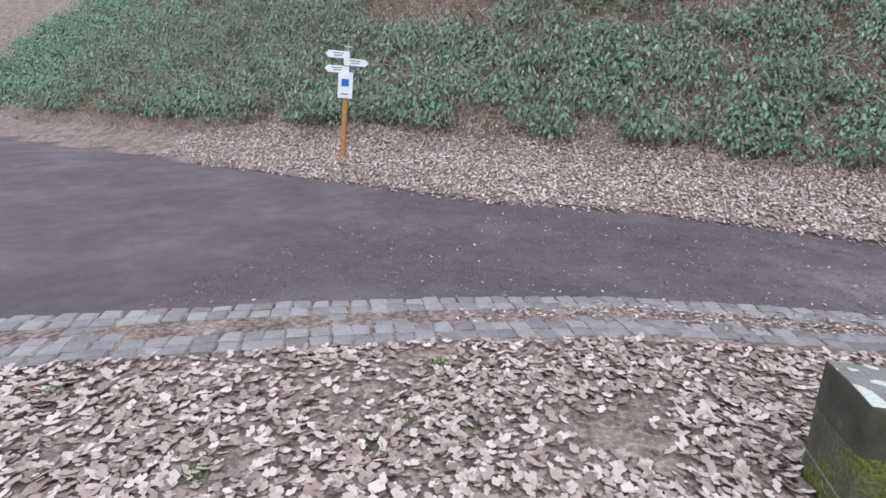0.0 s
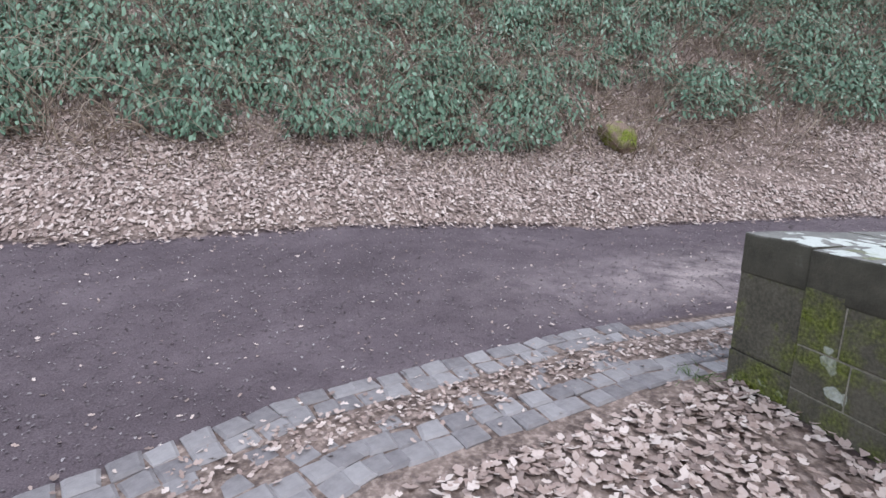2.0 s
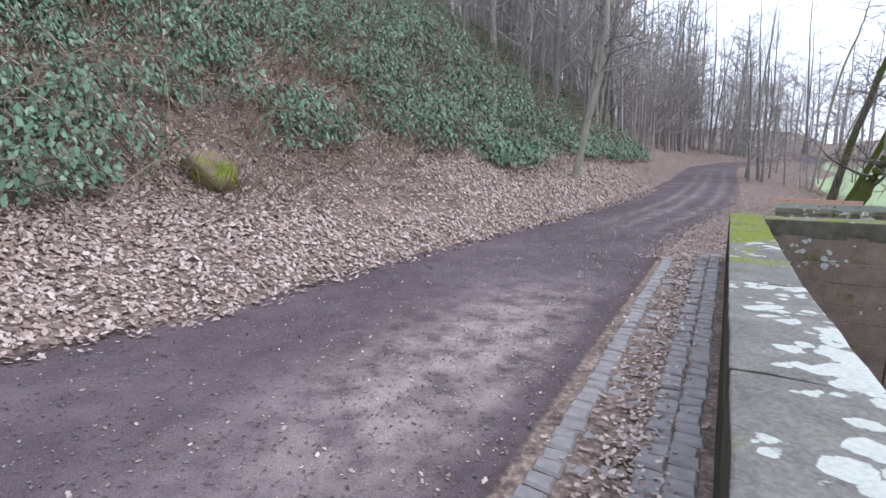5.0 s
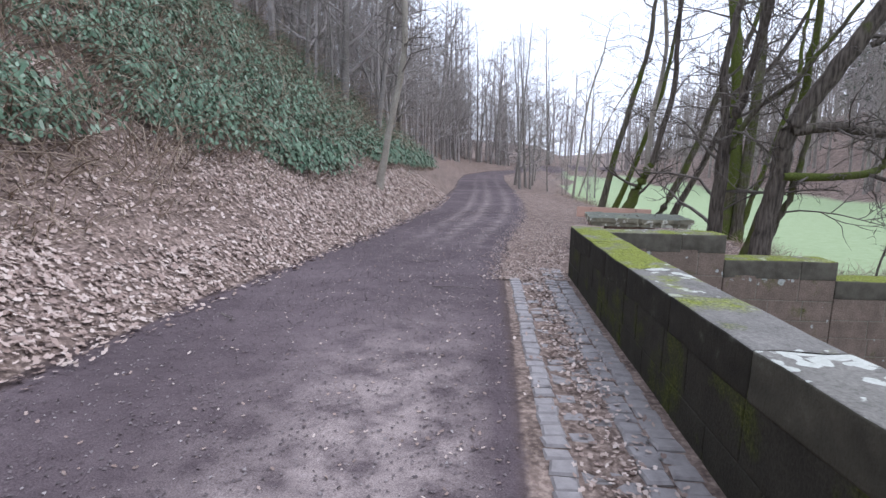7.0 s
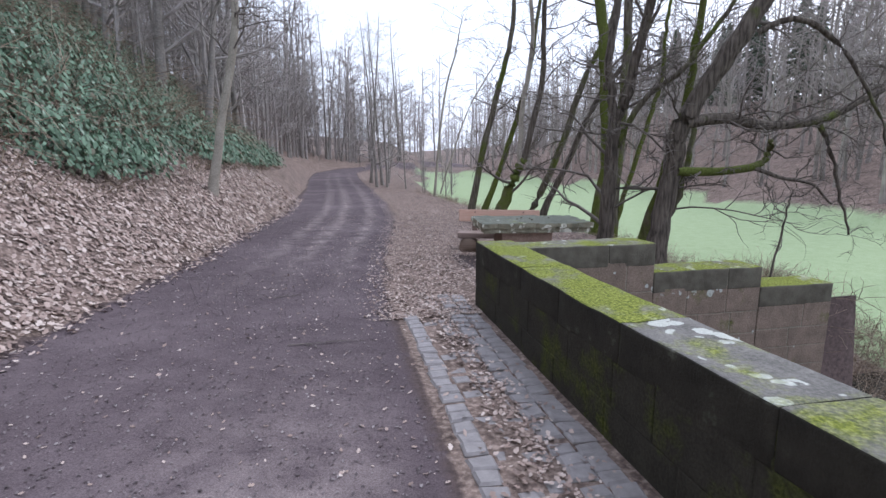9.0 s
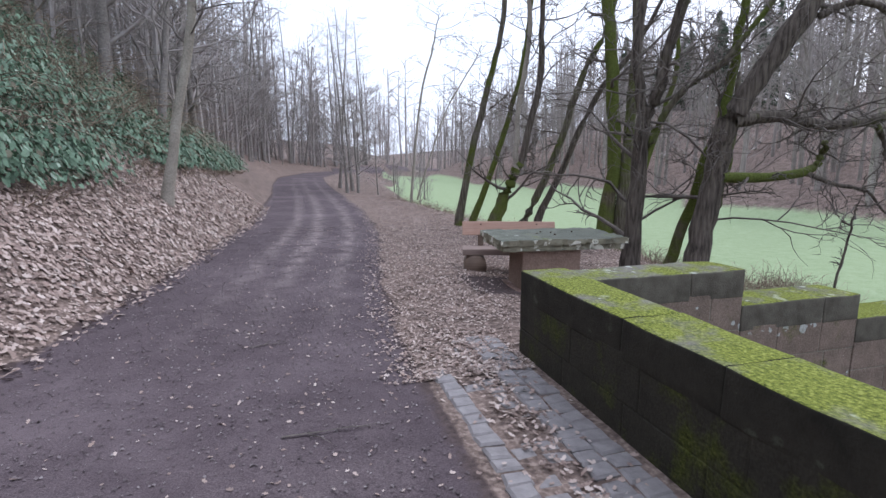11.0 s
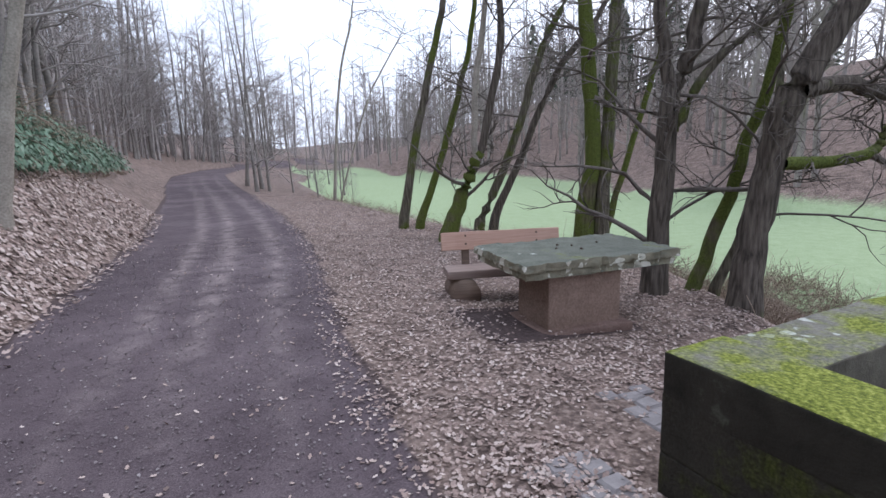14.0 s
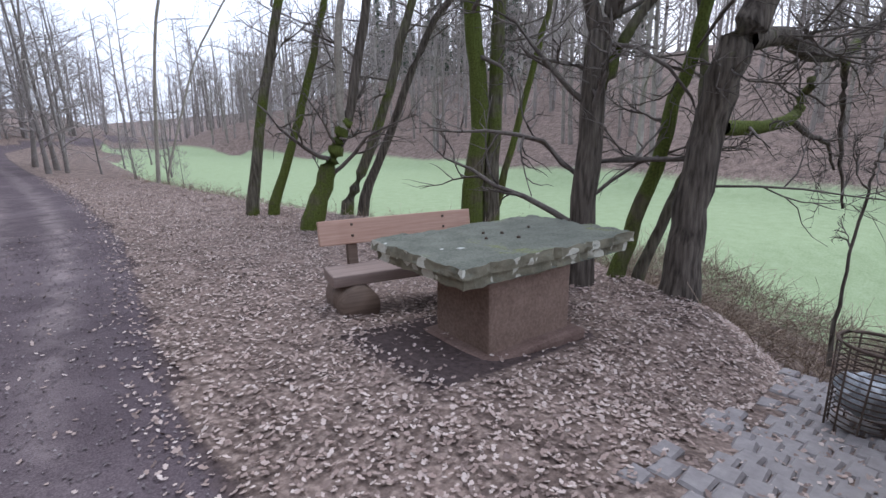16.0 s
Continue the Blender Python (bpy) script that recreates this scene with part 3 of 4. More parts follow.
def bench(x, y, turn):
    root = tagged(new("bench"), "wooden bench with plank back on log feet", "bench")
    root.matrix_basis = pose(x, y, TZ - 0.06, 0, 0, turn)
    part("seat", block((1.5, 0.36, 0.10), (0, 0, 0.35), 0.018, 0.004, 2, 1), SEATW, root, "thick weathered plank")
    bk = part("backrest", block((1.5, 0.045, 0.22), (0, 0, 0), 0.01, 0.002, 2, 2), PLANK, root, "pinkish new plank")
    bk.matrix_basis = pose(0, 0.27, 0.61, -10)
    for s, z in ((-0.45, 0.06), (-0.45, 0.16), (0.45, 0.06), (0.45, 0.16)):
        part("bolt", block((0.022, 0.012, 0.022), (s, -0.027, z), 0.004), RUST, bk)
    for s in (-0.45, 0.45):
        p = part("back_post", block((0.09, 0.08, 0.80), (0, 0, 0), 0.01), LOG, root)
        p.matrix_basis = pose(s, 0.24, 0.02, -8)
    for s in (-0.55, 0.55):
        bm = bmesh.new()
        bmesh.ops.create_cone(bm, segments=20, radius1=0.18, radius2=0.17, depth=0.5, cap_ends=True, matrix=Matrix.Rotation(radians(90), 4, "X"))
        bmesh.ops.bevel(bm, geom=[e for e in bm.edges if len(e.link_faces) == 2 and e.calc_face_angle(0) > 1], offset=0.012, segments=2, affect="EDGES")
        f = part("log_foot", bm, LOG, root, "short round log", True)
        f.location = (s, 0.0, 0.18)
    return root


stone_table(1.62, 10.98, -6)
bench(1.41, 11.9, -17)


def alder_cone(x, y, z, turn):
    bm = bmesh.new()
    bmesh.ops.create_icosphere(bm, subdivisions=2, radius=0.012)
    for v in bm.verts:
        v.co = Vector((v.co.x * 1.5, v.co.y, v.co.z)) * (1 + 0.25 * noise.noise(v.co * 160))
    ob = new("alder_cone", mesh_of("alder_cone", [v.co.copy() for v in bm.verts], [[v.index for v in f.verts] for f in bm.faces], RUST))
    bm.free()
    ob.matrix_basis = pose(x, y, z, 0, 0, turn)
    return tagged(ob, "small dark alder cone lying on the stone tabletop", "cone", "cones on the table")


for cx, cy, turn in ((1.42, 11.0, 20), (1.66, 11.05, 70), (1.62, 10.85, 140), (1.55, 11.15, 200), (2.0, 11.05, 250)):
    alder_cone(cx, cy, TZ - 0.06 + 0.635 + 0.15 + 0.008, turn)


# ---- wire waste basket ----
def basket(x, y):
    root = tagged(new("waste_basket"), "rusty round wire waste basket half full of litter", "waste basket")
    z = ground_z(x, y) - 0.02
    root.matrix_basis = pose(x, y, z, 3, 2, 0)
    for k in range(15):
        r = 0.18 + 0.03 * k / 14
        h = Heap()
        ring = [(r * math.cos(a), r * math.sin(a), 0.06 + 0.035 * k) for a in np.linspace(0, 2 * math.pi, 25)]
        h.add(tube(ring, [0.005 if k < 14 else 0.011] * 25, 5))
        piece("hoop", h.mesh("hoop", RUST), root)
    for k in range(10):
        a = 2 * math.pi * k / 10
        h = Heap()
        h.add(tube([(0.18 * math.cos(a), 0.18 * math.sin(a), 0.0), (0.212 * math.cos(a), 0.212 * math.sin(a), 0.56)], [0.006, 0.006], 5))
        piece("upright", h.mesh("upright", RUST), root)
    bm = bmesh.new()
    bmesh.ops.create_icosphere(bm, subdivisions=4, radius=0.16)
    for v in bm.verts:
        v.co += noise.noise_vector(v.co * 14) * 0.05
        v.co.z = v.co.z * 0.8 + 0.24
    part("litter_bag", bm, BAG, root, "crumpled grey plastic bag")
    return root


basket(2.22, 8.75)


# ---- trees ----
def tree(name, label, x, y, height, radius, lean=(0, 0), bark=BARK, seed=1, limbs=9, fork=0.35, depth=2, reach=0.4, curve=0.05, kids=5, twig=TWIG, z=None, group=""):
    rng = random.Random(seed)
    gz = ground_z(x, y) if z is None else z
    root = tagged(new(name), label, "tree", group)
    root.matrix_basis = pose(x, y, gz - 0.15)
    n = 12
    pts, p = [], Vector((0, 0, 0))
    d = Vector((lean[0], lean[1], 1)).normalized()
    for i in range(n + 1):
        pts.append(p.copy())
        d = (d + Vector((rng.gauss(0, curve), rng.gauss(0, curve), 0.015))).normalized()
        p = p + d * height / n
    rad = [radius * ((1 - 0.86 * (i / n)) + (0.55 * max(0, 1 - i / n * 9))) for i in range(n + 1)]
    h = Heap()
    h.add(tube(pts, rad, 12))
    piece("trunk", h.mesh("trunk", bark), root)
    crown = Heap()
    for k in range(limbs):
        u = fork + (0.98 - fork) * (k + rng.random() * 0.8) / limbs
        i = min(int(u * n), n - 1)
        at = pts[i].lerp(pts[i + 1], u * n - i)
        w = rng.uniform(0, 2 * math.pi)
        dirn = Vector((math.cos(w), math.sin(w), rng.uniform(0.25, 1.0)))
        boughs(rng, crown, at, dirn, height * reach * (1.15 - 0.75 * u) * rng.uniform(0.7, 1.2), rad[i] * 0.42, depth, 0.23, 0.03, 5, kids)
    piece("crown", crown.mesh("crown", twig), root, None, "bare branches and twigs")
    return root


def stem_line(rng, pts, more, wander):
    """A smooth wandering line through a few points, drawn out beyond the last by more metres."""
    pts = [Vector(p) for p in pts]
    d = (pts[-1] - pts[-2]).normalized()
    d = (d + Vector((0, 0, 0.5))).normalized()
    for _ in range(3 if more else 0):
        d = (d + Vector((rng.gauss(0, 0.12), rng.gauss(0, 0.12), 0.06))).normalized()
        pts.append(pts[-1] + d * more / 3)
    out = []
    for i in range(len(pts) - 1):
        p0, p1, p2, p3 = pts[max(i - 1, 0)], pts[i], pts[i + 1], pts[min(i + 2, len(pts) - 1)]
        for k in range(5):
            t = k / 5
            q = 0.5 * (2 * p1 + (p2 - p0) * t + (2 * p0 - 5 * p1 + 4 * p2 - p3) * t * t + (3 * p1 - p0 - 3 * p2 + p3) * t ** 3)
            out.append(q + Vector((rng.gauss(0, wander), rng.gauss(0, wander), 0)) * (1 if i + k else 0))
    return out + [pts[-1]]


def grown_tree(name, label, stems, seed, twigs=14, reach=1.9, group="trees along the verge", low=0.22):
    """A tree of one or more stems. stems: rows of points in the world, foot and tip radius, bark, metres beyond the last point."""
    rng = random.Random(seed)
    foot = Vector(stems[0][0][0])
    root = tagged(new(name), label, "tree", group)
    root.matrix_basis = pose(*foot)
    crown = Heap()
    for j, (pts, r0, r1, bark, more) in enumerate(stems):
        line = stem_line(rng, [Vector(p) - foot for p in pts], more, 0.012)
        if j == 0:
            line[0] = line[0] - Vector((0, 0, 0.35))
        n = len(line) - 1
        flare = 0.3 if j == 0 else 0.0
        r0, r1 = r0 * 0.82, r1 * 0.82
        rad = [(r0 + (r1 - r0) * (i / n) ** 0.8) * (1 + flare * max(0, 1 - i / 3)) * (1 + 0.07 * noise.noise(line[i] * 2.5)) for i in range(n + 1)]
        vs, fs = tube(line, rad, 16)
        vs = [v + noise.noise_vector(v * 5) * r0 * 0.10 for v in vs]
        h = Heap()
        h.add((vs, fs))
        piece("trunk" if j == 0 else "stem", h.mesh("trunk", bark), root)
        for k in range(twigs):
            u = (low if j == 0 else 0.08) + (0.97 - low) * (k + rng.random()) / twigs
            i = min(int(u * n), n - 1)
            at = line[i].lerp(line[i + 1], u * n - i)
            w = rng.uniform(0, 2 * math.pi)
            boughs(rng, crown, at, (math.cos(w), math.sin(w), rng.uniform(-0.1, 0.9)), reach * rng.uniform(0.35, 1.15), max(0.012, rad[i] * rng.uniform(0.16, 0.34)), 2, 0.22, 0.02, 5, 5)
    piece("crown", crown.mesh("crown", TWIG), root, None, "bare branches and twigs")
    return root


def limb(root, label, pts, r0, r1, material, seed, kids=3, length=1.0):
    """A main limb along a line in the world, with side twigs, as a part of its tree."""
    rng = random.Random(seed)
    foot = root.matrix_basis.translation
    line = stem_line(rng, [Vector(p) - foot for p in pts], 0, 0.015)
    n = len(line) - 1
    h, tw = Heap(), Heap()
    h.add(tube(line, [(r0 + (r1 - r0) * i / n) * (1 + 0.12 * noise.noise(line[i] * 6)) for i in range(n + 1)], 10))
    ob = piece("limb", h.mesh("limb", material), root, None, label)
    for i in range(3, n + 1, 2):
        for _ in range(kids):
            boughs(rng, tw, line[i], Vector((rng.gauss(0.2, 1), rng.gauss(0, 1), rng.gauss(0.2, 0.7))), length * rng.uniform(0.5, 1.4), r1 * rng.uniform(0.3, 0.6), 2, 0.25, 0.0, 4, 3)
    piece("spray", tw.mesh("spray", TWIG), ob)
    return ob


# row of alders and an oak beside the verge
oak = grown_tree("oak_tree", "leaning oak with furrowed bark and low mossy limbs", [([(3.60, 10.42, -0.30), (3.66, 10.40, 0.5), (3.74, 10.34, 1.4), (3.74, 10.15, 2.15), (4.02, 9.95, 2.8), (4.5, 9.65, 3.8), (4.95, 9.4, 5.0)], 0.215, 0.11, BARK, 3.5)], 5, 12, 2.0, "", 0.5)
limb(oak, "thick bare limb reaching out sideways", [(3.74, 10.1, 2.15), (4.3, 9.95, 2.22), (5.0, 9.9, 2.12), (5.8, 9.8, 2.2), (6.6, 9.7, 2.55), (7.4, 9.6, 3.0)], 0.095, 0.04, BARK, 31)
limb(oak, "dark branch drooping from the thick limb", [(5.8, 9.8, 2.2), (6.15, 9.8, 1.75), (6.4, 9.78, 1.1), (6.6, 9.7, 0.4)], 0.045, 0.014, BARK, 33, 2, 0.7)
limb(oak, "moss-covered limb with a knuckled end", [(3.74, 10.22, 1.42), (4.4, 10.1, 1.42), (4.95, 10.0, 1.5), (5.15, 9.95, 1.66), (5.12, 9.9, 1.9)], 0.075, 0.04, MOSSLIMB, 32, 1, 0.6)
limb(oak, "thin bare continuation of the mossy limb", [(4.9, 10.0, 1.48), (5.4, 9.9, 1.32), (5.9, 9.85, 1.22), (6.3, 9.8, 0.9)], 0.04, 0.014, BARK, 34, 2, 0.8)
limb(oak, "long arching branch high on the trunk", [(4.5, 9.7, 3.4), (5.0, 9.5, 3.55), (5.6, 9.3, 3.1), (6.1, 9.2, 2.4), (6.4, 9.1, 1.7)], 0.05, 0.014, BARK, 35, 3, 0.9)
for kind, words, stems, seed, twigs in (
    ("alder_tree", "slender leaning alder with greenish bark", [([(2.53, 18.19, -0.15), (2.89, 18.05, 1.89), (3.25, 17.91, 3.52), (3.58, 17.78, 4.95)], 0.13, 0.05, MOSSBARK, 4)], 41, 14),
    ("alder_tree", "slender mossy alder leaning beside its neighbour", [([(2.84, 17.96, -0.15), (3.31, 17.76, 1.23), (3.64, 17.62, 2.38), (3.96, 17.48, 3.6)], 0.115, 0.045, MOSSLIMB, 3.5)], 42, 12),
    ("alder_tree", "mossy stool with two grey stems above the fork", [([(2.7, 16.16, -0.15), (3, 16.02, 0.7), (3.19, 15.92, 1.27), (3.35, 15.84, 1.66)], 0.21, 0.13, MOSSLIMB, 0), ([(3.25, 15.87, 1.3), (3.28, 15.88, 2.9), (3.48, 15.78, 4.43)], 0.085, 0.04, PALE, 3.5), ([(3.35, 15.84, 1.6), (3.71, 15.67, 3.41), (3.72, 15.66, 4.42)], 0.1, 0.05, BARK, 3.5)], 43, 9),
    ("alder_tree", "dark ivy-grown trunk leaning outward", [([(3.98, 17.12, -0.15), (4.5, 16.82, 1.2), (4.89, 16.6, 2.43), (5.25, 16.39, 3.84), (5.66, 16.16, 4.73)], 0.135, 0.05, MOSSBARK, 3)], 45, 16),
    ("alder_tree", "dark trunk leaning steeply outward", [([(4.48, 17.31, -0.15), (5.06, 16.96, 1.44), (5.75, 16.53, 3.29), (6.37, 16.16, 4.22)], 0.12, 0.04, BARK, 3)], 46, 16),
    ("alder_tree", "stout upright alder with mossy flank", [([(4.71, 14.37, -0.15), (4.83, 14.27, 1.75), (4.73, 14.36, 3.24), (4.67, 14.41, 4.19)], 0.2, 0.11, MOSSLIMB, 4.5)], 47, 13),
    ("alder_tree", "upright grey alder trunk", [([(4.97, 14.19, -0.15), (5.04, 14.13, 1.74), (5.07, 14.1, 3.21), (5.08, 14.09, 4.15)], 0.16, 0.09, MOSSBARK, 4.5)], 48, 13),
    ("alder_tree", "thin mossy stem leaning away", [([(5.01, 14.16, -0.15), (5.3, 13.89, 1.43), (5.54, 13.67, 2.69), (5.65, 13.56, 3.34)], 0.075, 0.035, MOSSLIMB, 2.5)], 44, 10),
    ("alder_tree", "split twin-stemmed alder behind the table", [([(3.18, 11.3, -0.33), (3.2, 11.27, 1.02), (3.24, 11.23, 2.33)], 0.185, 0.13, BARK, 0), ([(3.24, 11.23, 2.26), (3.17, 11.31, 2.72), (3.13, 11.36, 3.27)], 0.1, 0.06, BARK, 4), ([(3.24, 11.23, 2.26), (3.33, 11.13, 2.56), (3.42, 11.03, 3.21)], 0.12, 0.07, BARK, 4), ([(3.27, 11.19, 1.82), (3.52, 10.92, 2.54), (3.9, 10.48, 3)], 0.07, 0.03, MOSSBARK, 2)], 49, 8),
    ("alder_tree", "mossy leaning stem beside the split alder", [([(3.68, 11.2, -0.38), (3.86, 10.97, 0.66), (3.98, 10.81, 1.54), (4.12, 10.64, 2.41)], 0.11, 0.05, MOSSLIMB, 3)], 50, 10),
    ("alder_tree", "thin mossy leaning stem", [([(3.87, 11.03, -0.33), (4, 10.83, 0.38), (4.14, 10.65, 1)], 0.08, 0.045, MOSSBARK, 2)], 51, 7),
    ("birch_tree", "thin pale birch at the meadow edge", [([(3.09, 26.89, -0.15), (3.54, 26.78, 4.24), (4.08, 26.65, 6.47)], 0.07, 0.02, PALE, 1.5), ([(3.38, 26.82, -0.05), (4.54, 26.53, 3.61), (5.7, 26.25, 5.69)], 0.05, 0.015, PALE, 1)], 52, 12),
):
    grown_tree(kind, words, stems, seed, twigs)
beech = grown_tree("beech_tree", "slim pale tree leaning from the foot of the bank", [([(-4.25, 15.65, 0.85), (-3.9, 15.62, 2.6), (-3.5, 15.6, 4.5)], 0.125, 0.07, PALE, 7)], 61, 22, 2.4, "", 0.3)
grown_tree("hazel_sapling", "thin bare sapling at the edge of the stream", [([(4.7, 9.3, -0.6), (4.85, 9.3, 0.2), (4.9, 9.25, 0.9)], 0.022, 0.008, BARK, 0.6)], 62, 6, 0.8, "", 0.2)

# bare wood on the slopes and across the meadow
kinds = []
for k in range(5):
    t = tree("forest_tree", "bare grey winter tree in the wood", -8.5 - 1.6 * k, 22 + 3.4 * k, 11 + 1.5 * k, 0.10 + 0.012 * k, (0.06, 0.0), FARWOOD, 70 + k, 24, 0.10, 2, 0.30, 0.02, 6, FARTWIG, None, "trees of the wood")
    kinds.append(t)
rng = random.Random(12)


def wood(n, place, smin, smax):
    for _ in range(n):
        x, y = place()
        s = rng.uniform(smin, smax)
        m = pose(x, y, ground_z(x, y) - 0.2, rng.gauss(0, 2), rng.gauss(0, 2), rng.uniform(0, 360)) @ Matrix.Scale(s, 4)
        copy_thing(kinds[rng.randrange(5)], m)


def on_bank():
    y = rng.uniform(21, 85)
    return lerp_table(ROAD_LEFT, y) - 2.6 - rng.random() ** 1.5 * 26, y


def on_near_bank():
    y = rng.uniform(-45, 16)
    return lerp_table(ROAD_LEFT, y) - 9.5 - rng.random() * 18, y


def across():
    y = rng.uniform(-10, 115)
    return lerp_table(HILL_FOOT, y) + 0.8 + rng.random() ** 1.1 * 46, y


def ahead():
    return rng.uniform(-20, 45), rng.uniform(85, 135)


wood(120, on_bank, 0.65, 1.3)
wood(40, on_near_bank, 0.6, 1.0)
wood(75, on_bank, 0.22, 0.42)
wood(45, across, 0.45, 0.75)


def far_wood(name, label, n, place, smin, smax, twigs=FARTWIG):
    """A distant wood, in which nobody could count the trees."""
    protos = []
    for k in range(4):
        r = random.Random(90 + k)
        h = Heap()
        hgt = 12 + k
        trunk = bent(r, (0, 0, 0), (0.03, 0, 1), hgt, 6, 0.03, 0.02)
        h.add(tube(trunk, [0.15 * (1 - 0.13 * i) for i in range(7)], 5))
        for q in range(16):
            u = 0.15 + 0.83 * (q + r.random()) / 16
            i = min(int(u * 6), 5)
            w = r.uniform(0, 6.28)
            boughs(r, h, trunk[i].lerp(trunk[i + 1], u * 6 - i), (math.cos(w), math.sin(w), r.uniform(0.3, 1.0)), hgt * 0.3 * (1.15 - 0.7 * u), 0.05, 1, 0.16, 0.02, 3, 6)
        protos.append((np.array([tuple(v) for v in h.v]), h.f))
    vs, fs, o = [], [], 0
    for k in range(n):
        x, y = place()
        s, a = rng.uniform(smin, smax), rng.uniform(0, 6.28)
        v, f = protos[k % 4]
        c, d = math.cos(a) * s, math.sin(a) * s
        vs.append(np.stack([v[:, 0] * c - v[:, 1] * d + x, v[:, 0] * d + v[:, 1] * c + y, v[:, 2] * s + ground_z(x, y) - 0.2], 1))
        fs += [tuple(i + o for i in q) for q in f]
        o += len(v)
    tagged(new(name, mesh_of(name, np.concatenate(vs).tolist(), fs, twigs)), label, "trees", kind="stuff")


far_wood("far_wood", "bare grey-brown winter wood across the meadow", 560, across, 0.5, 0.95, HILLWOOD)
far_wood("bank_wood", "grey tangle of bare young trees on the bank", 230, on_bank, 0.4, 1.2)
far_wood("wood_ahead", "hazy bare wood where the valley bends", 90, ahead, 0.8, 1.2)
# light trees where the track bends, and scrub
for x, y, s in ((0.9, 33, 0.55), (1.5, 36, 0.62), (0.9, 38, 0.66), (2.2, 39, 0.5), (1.6, 34, 0.45), (2.6, 33, 0.28), (3.4, 31, 0.22), (5.0, 33, 0.28), (6.5, 38, 0.35), (5.2, 42, 0.38), (3, 46, 0.45), (8, 48, 0.45), (4.2, 28, 0.16), (2.9, 29, 0.18)):
    copy_thing(kinds[rng.randrange(5)], pose(x, y, ground_z(x, y) - 0.2, 0, 0, rng.uniform(0, 360)) @ Matrix.Scale(s, 4))

# dark firs high on the far slope
def fir(x, y, h, seed):
    r = random.Random(seed)
    root = tagged(new("fir_tree"), "dark green fir on the far slope", "tree", "far firs")
    root.matrix_basis = pose(x, y, ground_z(x, y) - 0.2)
    t = Heap()
    t.add(tube([(0, 0, 0), (0, 0, h)], [0.16, 0.02], 6))
    piece("trunk", t.mesh("trunk", FARWOOD), root)
    c = Heap()
    for k in range(90):
        z = h * (0.12 + 0.86 * k / 90)
        w = r.uniform(0, 6.28)
        ln = (h - z) * 0.26 + 0.25
        c.add(tube([(0, 0, z), (math.cos(w) * ln * 0.5, math.sin(w) * ln * 0.5, z - 0.05), (math.cos(w) * ln, math.sin(w) * ln, z - 0.25 * ln)], [0.22, 0.2, 0.03], 4))
    piece("crown", c.mesh("crown", FIR), root)
    return root


firs = [fir(46, 60, 10, 1), fir(50, 66, 11, 2)]
for k in range(18):
    y = rng.uniform(38, 75)
    x = lerp_table(HILL_FOOT, y) + 20 + rng.random() * 26
    copy_thing(firs[k % 2], pose(x, y, ground_z(x, y) - 0.2, 0, 0, rng.uniform(0, 360)) @ Matrix.Scale(rng.uniform(0.7, 1.15), 4))


# ---- small leafy cover ----
LEAF = [(0, 0, 0), (0.35, -0.34, 0.08), (1, 0, 0.0), (0.6, 0.33, 0.10), (0.2, 0.28, 0.06)]


def scatter(name, places, material, label, category, shape, fold=0.25):
    """Many small leaves gathered in one mesh. places: rows of x, y, z, size, yaw, tilt x, tilt y."""
    a = np.array(places)
    s = np.array(shape)
    n, k = len(a), len(s)
    cy, sy = np.cos(a[:, 4])[:, None], np.sin(a[:, 4])[:, None]
    px = (s[None, :, 0] - 0.5) * a[:, 3][:, None]
    py = s[None, :, 1] * a[:, 3][:, None]
    pz = s[None, :, 2] * a[:, 3][:, None] + px * np.tan(a[:, 5])[:, None] + py * np.tan(a[:, 6])[:, None]
    vx, vy = px * cy - py * sy + a[:, 0][:, None], px * sy + py * cy + a[:, 1][:, None]
    v = np.stack([vx, vy, pz + a[:, 2][:, None]], -1).reshape(-1, 3)
    idx = np.arange(n * k).reshape(n, k)
    me = bpy.data.meshes.new(name)
    me.vertices.add(n * k)
    me.vertices.foreach_set("co", v.ravel())
    me.loops.add(n * k)
    me.loops.foreach_set("vertex_index", idx.ravel())
    me.polygons.add(n)
    me.polygons.foreach_set("loop_start", np.arange(n) * k)
    me.update(calc_edges=True)
    me.materials.append(material)
    return tagged(new(name, me), label, category, kind="stuff")


OAK = [(0, 0, 0.06), (0.26, -0.25, 0.06), (0.40, -0.15, 0.02), (0.60, -0.34, 0.1), (0.80, -0.22, 0.08), (1, 0, 0.12), (0.78, 0.27, 0.1), (0.58, 0.16, 0.03), (0.44, 0.33, 0.10), (0.2, 0.14, 0.04)]
rng = random.Random(8)
places = []


def tilted(slope, loose):
    return max(-1.0, min(1.0, math.atan(slope) + rng.gauss(0, loose)))


def litter_at(x, y, s, up=0.012):
    z, w, sx, sy = ground_z(x, y), rng.uniform(0, 6.28), 0.0, 0.0
    if x < -2.5:
        sx, sy = (ground_z(x + 0.1, y) - z) * 10, (ground_z(x, y + 0.1) - z) * 10
    c, d = math.cos(w), math.sin(w)
    places.append((x, y, z + rng.uniform(0.004, up), s, w, tilted(sx * c + sy * d, 0.25), tilted(sy * c - sx * d, 0.25)))


def in_stream(x, y):
    return (NEAR_Y < y < FAR_Y + 0.1 and x > -0.02) or (1.89 < x < 2.39 and -1.21 < y < NEAR_Y) or (0 < x < 3.4 and FAR_Y < y < FAR_Y + 0.85 and rng.random() < 0.8)


